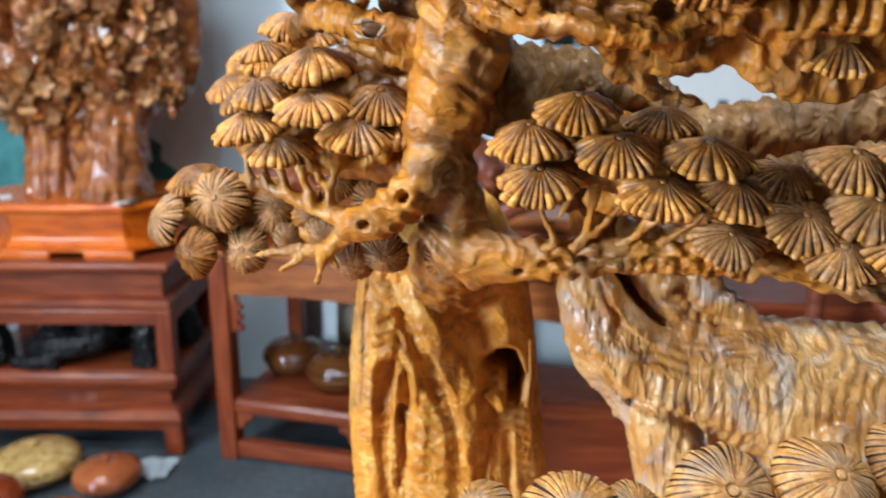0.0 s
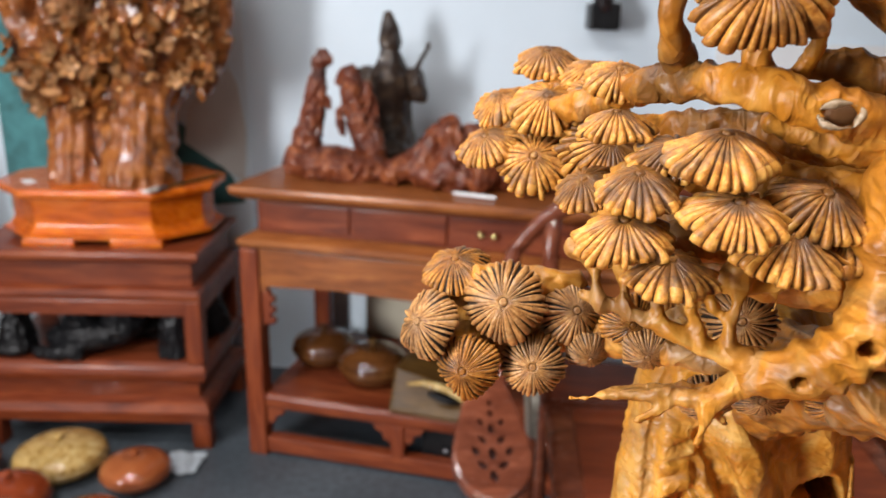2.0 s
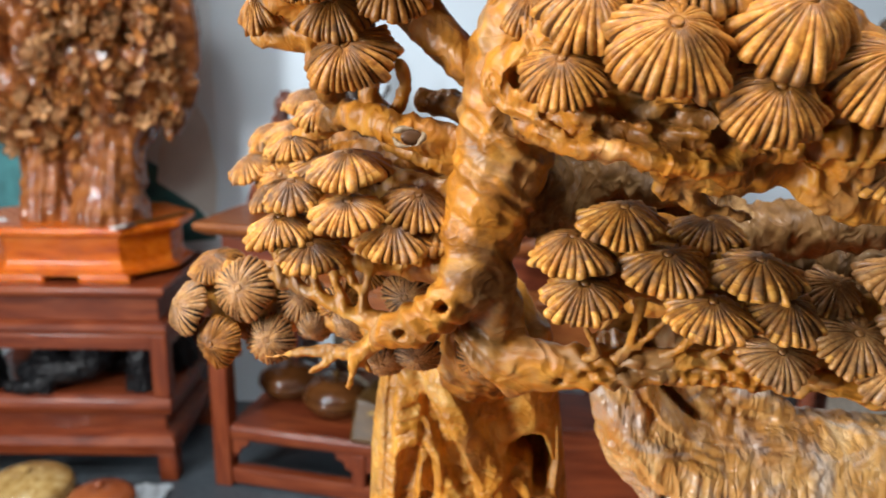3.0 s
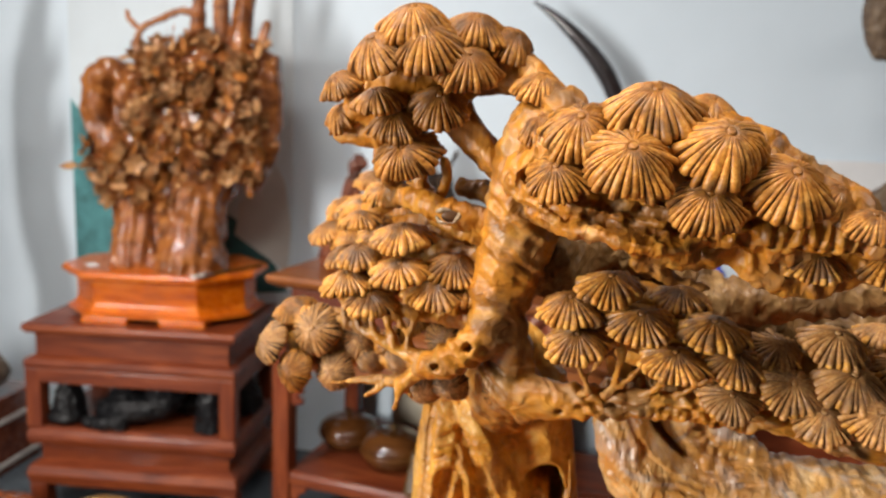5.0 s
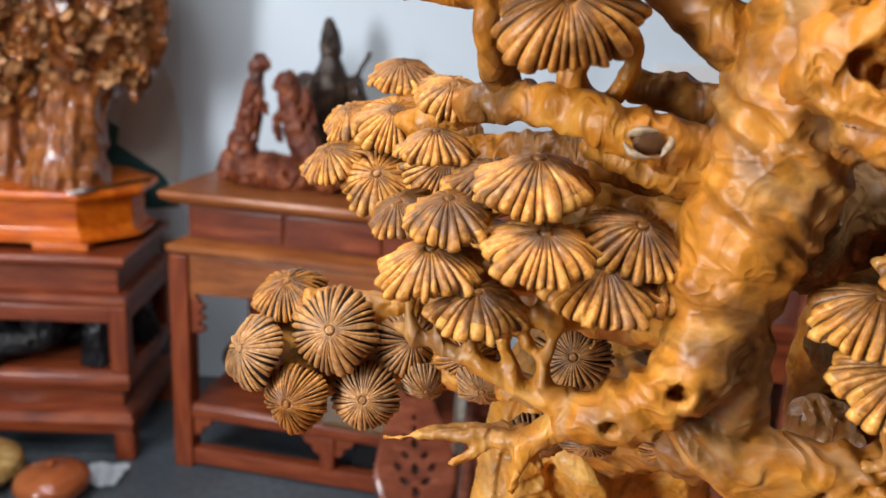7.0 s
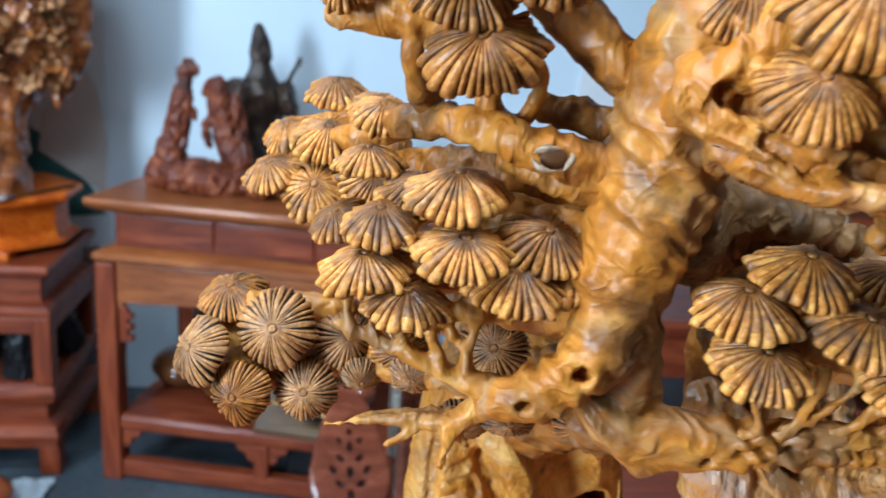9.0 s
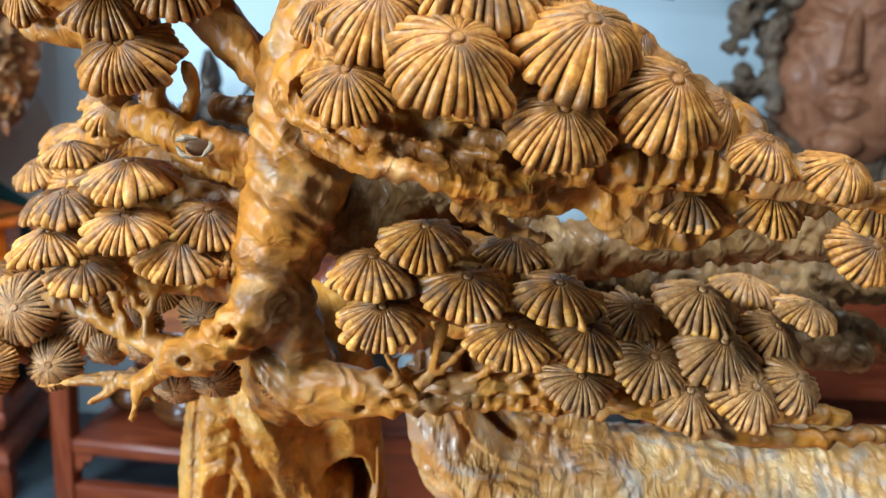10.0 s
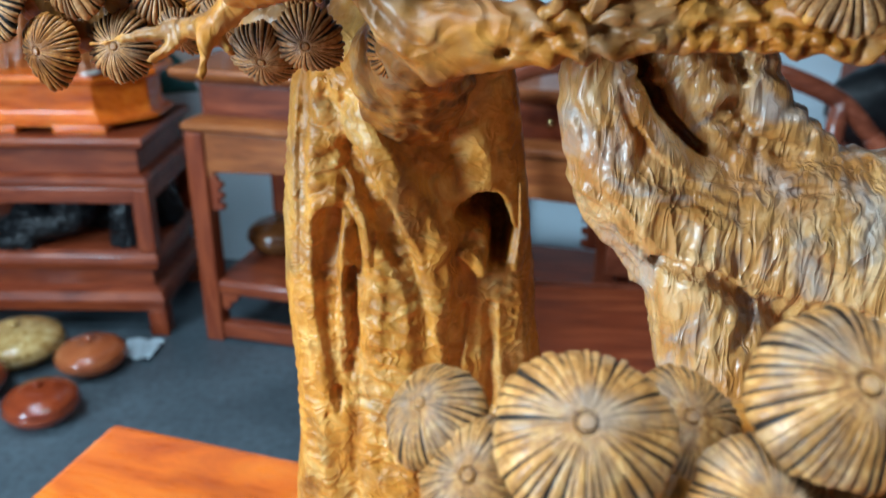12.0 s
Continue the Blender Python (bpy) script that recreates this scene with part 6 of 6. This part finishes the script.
tagged(seated_body, "dark bronzed wood seated figure carving with a raised staff", "statue")
bpy.data.objects.remove(seated)

log = thing("log_carving", "dark red gnarled log carving lying on the console", "wood carving", pose(-0.1, 2.59, 0.886, 0, 0, -10) @ Matrix.Scale(1.12, 4))
bm = bmesh.new()
for s in (((-0.26, -0.06, 0.008, 0.012), (-0.16, -0.03, 0.03, 0.03), (-0.06, 0, 0.07, 0.045), (0.04, 0.02, 0.1, 0.06), (0.14, 0.02, 0.08, 0.06), (0.24, 0, 0.04, 0.045), (0.36, -0.01, 0.015, 0.02)),
          ((-0.03, 0.0, 0.16, 0.022), (-0.06, -0.03, 0.11, 0.032), (-0.1, -0.06, 0.06, 0.03), (-0.17, -0.09, 0.02, 0.022)),
          ((-0.02, 0.0, 0.17, 0.02), (0.0, -0.04, 0.12, 0.03), (0.0, -0.08, 0.06, 0.03), (-0.04, -0.12, 0.015, 0.02)),
          ((0.12, 0.02, 0.17, 0.022), (0.08, -0.03, 0.12, 0.035), (0.1, -0.08, 0.06, 0.034), (0.08, -0.12, 0.015, 0.02)),
          ((0.13, 0.02, 0.175, 0.018), (0.18, 0, 0.12, 0.032), (0.22, -0.05, 0.06, 0.034), (0.2, -0.11, 0.015, 0.022)),
          ((0.14, 0.02, 0.16, 0.02), (0.23, 0.01, 0.1, 0.03), (0.3, -0.02, 0.04, 0.026), (0.33, -0.07, 0.012, 0.018))):
    tube(bm, s, 12, 0.02)
ball(bm, 0.06, -0.01, 0.05, 0.22, 0.075, 0.075)
ball(bm, 0.0, -0.05, 0.03, 0.14, 0.07, 0.04)
part("body", carve(fused(bm, 0.005), 0.016, 30), RED_CARVE, log)

# painted hanging behind the burl carving
scroll = thing("wall_painting", "pale hanging painting with teal ink mountains", "painting", pose(0, 3.098, 0))
part("paper", block(-1.85, -0.9, -0.006, 0.0, 0.5, 2.1, 0.001), PAPER, scroll)
hills = (("teal ink hill", TEAL, ((-1.85, 0.62), (-1.5, 0.62), (-1.55, 0.8), (-1.66, 1.0), (-1.72, 1.2), (-1.78, 1.34), (-1.85, 1.42))),
         ("dark green ink hill", DARK_TEAL, ((-1.45, 0.62), (-0.92, 0.68), (-0.97, 0.78), (-1.05, 0.86), (-1.12, 0.95), (-1.2, 1.0), (-1.3, 0.94), (-1.4, 0.8))),
         ("sand grey ink rock", SAND, ((-1.14, 0.9), (-0.92, 0.76), (-0.905, 0.95), (-0.93, 1.12), (-0.97, 1.2), (-1.05, 1.13), (-1.12, 1.03))))
for k, (label, mat, pts) in enumerate(hills):
    part("ink_hill", flat_shape(pts, 0.003, 0), mat, scroll, label, pose(0, -0.0095 - 0.0035 * k, 0))

horn = thing("horn", "long dark curved horn fixed to the wall", "horn", pose(0.3, 3.0, 1.5))
bm = bmesh.new()
tube(bm, ((-0.28, -0.04, 0.31, 0.003), (-0.22, -0.045, 0.275, 0.014), (-0.13, -0.05, 0.2, 0.025), (-0.03, -0.05, 0.09, 0.033), (0.03, -0.045, -0.02, 0.032), (0.05, -0.03, -0.1, 0.034)), 14, 0.02)
part("shaft", bm, HORN, horn)
part("mount", block(-0.0, 0.1, -0.06, 0.098, -0.165, -0.08, 0.008), BLACK, horn)

# armchair with sloping arms that end in pierced paddles
chair = thing("armchair", "polished dark red armchair with pierced paddle-shaped arm ends", "armchair", pose(0.5, 1.9, 0))


def paddle(parent, m):
    pts = []
    for k in range(25):
        a = -math.pi / 2 + 2 * math.pi * k / 24
        pts.append((0.078 * math.cos(a) * (1 - 0.35 * max(0, math.sin(a))), 0.1 + 0.1 * math.sin(a) + (0.22 if math.sin(a) > 0.99 else 0.12 * max(0, math.sin(a)))))
    body = new("paddle_raw", bpy.data.meshes.new("paddle_raw"))
    bm = prism(pts[:-1], -0.016, 0.016, 0.008)
    bm.to_mesh(body.data)
    bm.free()
    holes = bmesh.new()
    for x, y, s, turn in ((0, 0.05, 0.014, 0), (-0.02, 0.075, 0.012, 50), (0.02, 0.075, 0.012, -50), (0, 0.1, 0.013, 0), (-0.032, 0.105, 0.011, 30), (0.032, 0.105, 0.011, -30), (-0.018, 0.13, 0.011, 40), (0.018, 0.13, 0.011, -40), (0, 0.155, 0.012, 0), (-0.02, 0.17, 0.009, 20), (0.02, 0.17, 0.009, -20), (0, 0.19, 0.009, 0), (0.0, 0.215, 0.008, 0)):
        bmesh.ops.create_cone(holes, cap_ends=True, segments=8, radius1=s, radius2=s, depth=0.1, matrix=Matrix.Translation((x, y, 0)) @ Matrix.Rotation(radians(turn), 4, "Z") @ Matrix.Diagonal((0.6, 1.0, 1, 1)))
    cut = new("cut", bpy.data.meshes.new("cut"))
    holes.to_mesh(cut.data)
    holes.free()
    mod = body.modifiers.new("pierce", "BOOLEAN")
    mod.object, mod.operation, mod.solver = cut, "DIFFERENCE", "EXACT"
    me = bpy.data.meshes.new_from_object(body.evaluated_get(bpy.context.evaluated_depsgraph_get()))
    bpy.data.objects.remove(body)
    bpy.data.objects.remove(cut)
    part("arm_end", me, CHAIR_RED, parent, "pierced paddle-shaped arm end", m)


AT_CHAIR = pose(0.5, 1.9, 0).inverted()
MID = 0.565
for s in (-1, 1):
    bm = bmesh.new()
    tube(bm, ((MID + s * 0.49, 2.1, 0.825, 0.024), (MID + s * 0.505, 2.0, 0.775, 0.025), (MID + s * 0.51, 1.85, 0.715, 0.027), (MID + s * 0.512, 1.74, 0.655, 0.032)), 12, 0.02, 0.8)
    part("arm", bm, CHAIR_RED, chair, m=AT_CHAIR)
    paddle(chair, AT_CHAIR @ pose(MID + s * 0.515, 1.48, 0.525, 27, 0, s * -6))
    for x, y, z0, z1 in ((MID + s * 0.46, 1.62, 0, 0.58), (MID + s * 0.4, 2.1, 0, 0.91)):
        bm = bmesh.new()
        tube(bm, ((x, y, z0, 0.024), (x, y, (z0 + z1) / 2, 0.022), (x, y, z1, 0.022)), 12, 0.1)
        part("leg", bm, CHAIR_RED, chair, m=AT_CHAIR)
    part("side_panel", block(MID + s * 0.44 - 0.008, MID + s * 0.44 + 0.008, 1.7, 2.06, 0.44, 0.68, 0.003), LACE, chair, "grey fretted side panel", AT_CHAIR)
bm = bmesh.new()
tube(bm, ((MID - 0.49, 2.1, 0.825, 0.022), (MID - 0.42, 2.1, 0.905, 0.024), (MID - 0.31, 2.1, 0.968, 0.026), (MID - 0.15, 2.12, 0.985, 0.028), (MID, 2.13, 0.985, 0.03), (MID + 0.15, 2.12, 0.983, 0.028), (MID + 0.28, 2.1, 0.96, 0.026), (MID + 0.4, 2.1, 0.908, 0.024), (MID + 0.49, 2.1, 0.825, 0.022)), 12, 0.02, 0.8)
part("top_rail", bm, CHAIR_RED, chair, m=AT_CHAIR)
part("splat", block(0.47, 0.66, 2.11, 2.13, 0.44, 0.97, 0.005), CHAIR_RED, chair, m=AT_CHAIR)
part("seat_frame", moulding(0.78, 0.56, ((0.0, 0.38), (-0.006, 0.4), (0.0, 0.425), (0.012, 0.43))), CHAIR_RED, chair, m=AT_CHAIR @ pose(0.175, 1.55, 0))
part("seat_panel", block(0.235, 0.895, 1.62, 2.05, 0.425, 0.436, 0.004), ROSEWOOD, chair, m=AT_CHAIR)
part("stretcher", block(0.12, 1.01, 1.6, 1.64, 0.1, 0.14, 0.005), CHAIR_RED, chair, m=AT_CHAIR)

# low bench beside the chair with odds and ends
bench = thing("low_bench", "red-brown wooden bench loaded with odds and ends", "bench", pose(0.56, 2.3, 0, 0, 0, -3))
part("top", moulding(1.5, 0.5, ((0.01, 0.6), (0.0, 0.615), (0.0, 0.645), (0.008, 0.655))), ROSEWOOD, bench)
part("apron", block(0.06, 1.44, 0.02, 0.045, 0.48, 0.6, 0.004), ROSEWOOD, bench)
for x in (0.02, 1.42):
    for y in (0.02, 0.42):
        part("leg", block(x, x + 0.06, y, y + 0.06, 0, 0.6, 0.006), ROSEWOOD_UPRIGHT, bench)


def lump(name, label, category, m, size, mat, seed, rough=0.25):
    ob = thing(name, label, category, m)
    bm = bmesh.new()
    ball(bm, 0, 0, size[2], *size, 20)
    for v in bm.verts:
        v.co += v.co.normalized() * rough * min(size) * noise.noise(v.co * (1.6 / min(size)) + Vector((seed, 0, 0)))
        v.co.z = max(v.co.z, 0)
    for f in bm.faces:
        f.smooth = True
    part("body", bm, mat, ob)


lump("cloth_bundle", "crumpled pink cloth bundle on the floor by the cabinet", "cloth", pose(1.64, 2.26, 0), (0.09, 0.07, 0.125), PINK, 1)
lump("cloth_bundle", "crumpled grey-green cloth bundle on the floor by the cabinet", "cloth", pose(1.84, 2.24, 0), (0.1, 0.08, 0.14), GREEN_GREY, 5)
lump("cloth_bundle", "dark blue-black crumpled cloth on the bench", "cloth", pose(1.3, 2.62, 0.656), (0.16, 0.09, 0.13), BLACK, 9)
bottle = thing("blue_bottle", "bright blue plastic bottle on the bench", "bottle", pose(0.65, 2.62, 0.656))
part("bottle", turned(((0, 0), (0.036, 0), (0.038, 0.01), (0.038, 0.26), (0.03, 0.3), (0.016, 0.315), (0.016, 0.34), (0, 0.34)), 28), BLUE, bottle)

sign = thing("wall_sign", "white wall sign with a line of grey print", "sign", pose(1.15, 3.094, 1.17))
part("board", block(-0.4, 0.4, -0.006, 0.0, -0.12, 0.13, 0.001), WHITE, sign)
for k, x in enumerate((-0.33, -0.22, -0.14, -0.08, 0.02, 0.1, 0.2, 0.27)):
    part("print_bar", block(x, x + (0.055, 0.035, 0.03, 0.07)[k % 4], -0.0095, -0.007, -0.075, -0.02, 0.0), GREY_TEXT, sign)


def face_carving():
    """Big face in a curling root: plain shapes, one mesh."""
    bm = bmesh.new()
    x, y = 1.66, 2.55
    ball(bm, x, y, 1.45, 0.235, 0.17, 0.31, 28)
    ball(bm, x, y - 0.05, 1.62, 0.19, 0.12, 0.12, 20)
    tube(bm, ((x, y - 0.16, 1.6, 0.018), (x, y - 0.19, 1.5, 0.024), (x, y - 0.205, 1.44, 0.034)), 12, 0.02)
    for s in (-1, 1):
        ball(bm, x + s * 0.03, y - 0.175, 1.425, 0.024, 0.024, 0.018)
        tube(bm, ((x + s * 0.03, y - 0.165, 1.6, 0.012), (x + s * 0.09, y - 0.15, 1.625, 0.014), (x + s * 0.17, y - 0.1, 1.6, 0.012)), 10, 0.02)
        ball(bm, x + s * 0.1, y - 0.125, 1.555, 0.058, 0.034, 0.024, 18)
        ball(bm, x + s * 0.12, y - 0.08, 1.42, 0.09, 0.08, 0.1, 18)
    tube(bm, ((x - 0.065, y - 0.15, 1.345, 0.008), (x - 0.025, y - 0.175, 1.358, 0.016), (x, y - 0.178, 1.352, 0.014), (x + 0.025, y - 0.175, 1.358, 0.016), (x + 0.065, y - 0.15, 1.345, 0.008)), 10, 0.012)
    tube(bm, ((x - 0.055, y - 0.15, 1.338, 0.008), (x, y - 0.172, 1.325, 0.02), (x + 0.055, y - 0.15, 1.338, 0.008)), 10, 0.012)
    ball(bm, x, y - 0.11, 1.235, 0.075, 0.065, 0.05, 18)
    bmesh.ops.rotate(bm, verts=bm.verts[:], cent=(x, y, 1.4), matrix=Matrix.Rotation(radians(-31), 3, "Z"))
    bmesh.ops.translate(bm, verts=bm.verts[:], vec=(0.0, -0.03, 0.0))
    bmesh.ops.translate(bm, verts=bm.verts[:], vec=(-0.05, 0.0, -0.012))
    face = carve(fused(bm, 0.007), 0.0005, 30)
    bm = bmesh.new()
    rnd = random.Random(11)
    for k in range(330):
        a = rnd.uniform(0.35, 2 * math.pi - 0.35) - math.pi / 2
        far = rnd.uniform(1.02, 1.75)
        cx, cz = x + 0.25 * far * math.cos(a), 1.42 + 0.32 * far * math.sin(a)
        if cz < 1.05 or (cz > 1.5 and cx < 1.2):
            continue
        r = rnd.uniform(0.016, 0.036)
        ball(bm, cx, y + rnd.uniform(-0.06, 0.06), cz, r, r, r, 10)
    tube(bm, ((x - 0.6, y, 1.18, 0.05), (x - 0.45, y, 1.24, 0.07), (x - 0.3, y, 1.2, 0.07), (x, y, 1.12, 0.08), (x + 0.4, y, 1.15, 0.08)), 12, 0.03)
    tube(bm, ((x - 0.62, y, 1.62, 0.03), (x - 0.64, y, 1.72, 0.045), (x - 0.6, y + 0.02, 1.82, 0.05), (x - 0.4, y + 0.03, 1.86, 0.06), (x, y + 0.05, 1.84, 0.08)), 12, 0.03)
    tube(bm, ((x - 0.1, y + 0.05, 0.96, 0.14), (x, y + 0.05, 1.2, 0.16), (x, y + 0.08, 1.7, 0.16)), 14, 0.05)
    root = carve(fused(bm, 0.008), 0.014, 38)
    bm = bmesh.new()
    bm.from_mesh(face)
    count = len(bm.faces)
    bm.from_mesh(root)
    bm.faces.ensure_lookup_table()
    for f in bm.faces[count:]:
        f.material_index = 1
    me = bpy.data.meshes.new("face_carving")
    bm.to_mesh(me)
    bm.free()
    me.materials.append(BROWN_FACE)
    me.materials.append(ROOT)
    tagged(new("face_carving", smooth(me)), "large brown wooden face carved out of a curly root", "statue")


face_carving()
cabinet = thing("tall_cabinet", "plain dark red cabinet under the face carving", "cabinet", pose(1.35, 2.78, 0))
part("body", block(0, 0.95, -0.38, 0.3, 0.0, 0.93, 0.006), ROSEWOOD, cabinet)
part("top", block(-0.02, 0.97, -0.4, 0.3, 0.932, 0.962, 0.006), ROSEWOOD, cabinet)

# dark things at the far end
chest = thing("red_chest", "dark red chest with pale pink edges", "chest", pose(-2.35, 2.4, 0))
part("body", block(0, 0.48, 0, 0.42, 0.0, 0.3, 0.006), CHAIR_RED, chest)
for z in (0.03, 0.2):
    part("edge_band", block(-0.004, 0.486, -0.006, 0.43, z, z + 0.018, 0.002), SAND, chest, "pale pink edge band")
lump("stone_base", "brown-grey stone block on the chest", "stone", pose(-2.06, 2.6, 0.301), (0.22, 0.16, 0.1), ROOT, 3, 0.15)
dark = thing("dark_root_carving", "tall blackish root carving on a stone base", "wood carving", pose(-2.1, 2.62, 0.49))
bm = bmesh.new()
for s in (((0.05, 0, 0, 0.09), (0.08, 0, 0.2, 0.08), (0.02, 0, 0.5, 0.09), (0.0, 0, 0.9, 0.08), (0.03, 0, 1.2, 0.05), (0.08, 0, 1.4, 0.02)), ((0.02, 0, 0.6, 0.05), (0.1, 0, 0.75, 0.04), (0.13, 0, 0.9, 0.02)), ((0.0, 0, 0.95, 0.05), (0.09, 0, 1.05, 0.04), (0.13, 0, 1.15, 0.015))):
    tube(bm, s, 12, 0.03)
part("body", carve(fused(bm, 0.01), 0.02, 14), BLACK_BRONZE, dark)
olive_vase = thing("olive_vase", "olive-brown turned wooden vase on the floor", "vase", pose(-1.93, 2.28, 0))
part("body", turned(((0, 0), (0.06, 0), (0.085, 0.08), (0.08, 0.16), (0.045, 0.24), (0.05, 0.28), (0.04, 0.28), (0.03, 0.24), (0, 0.2)), 28), BOX_OLIVE, olive_vase)
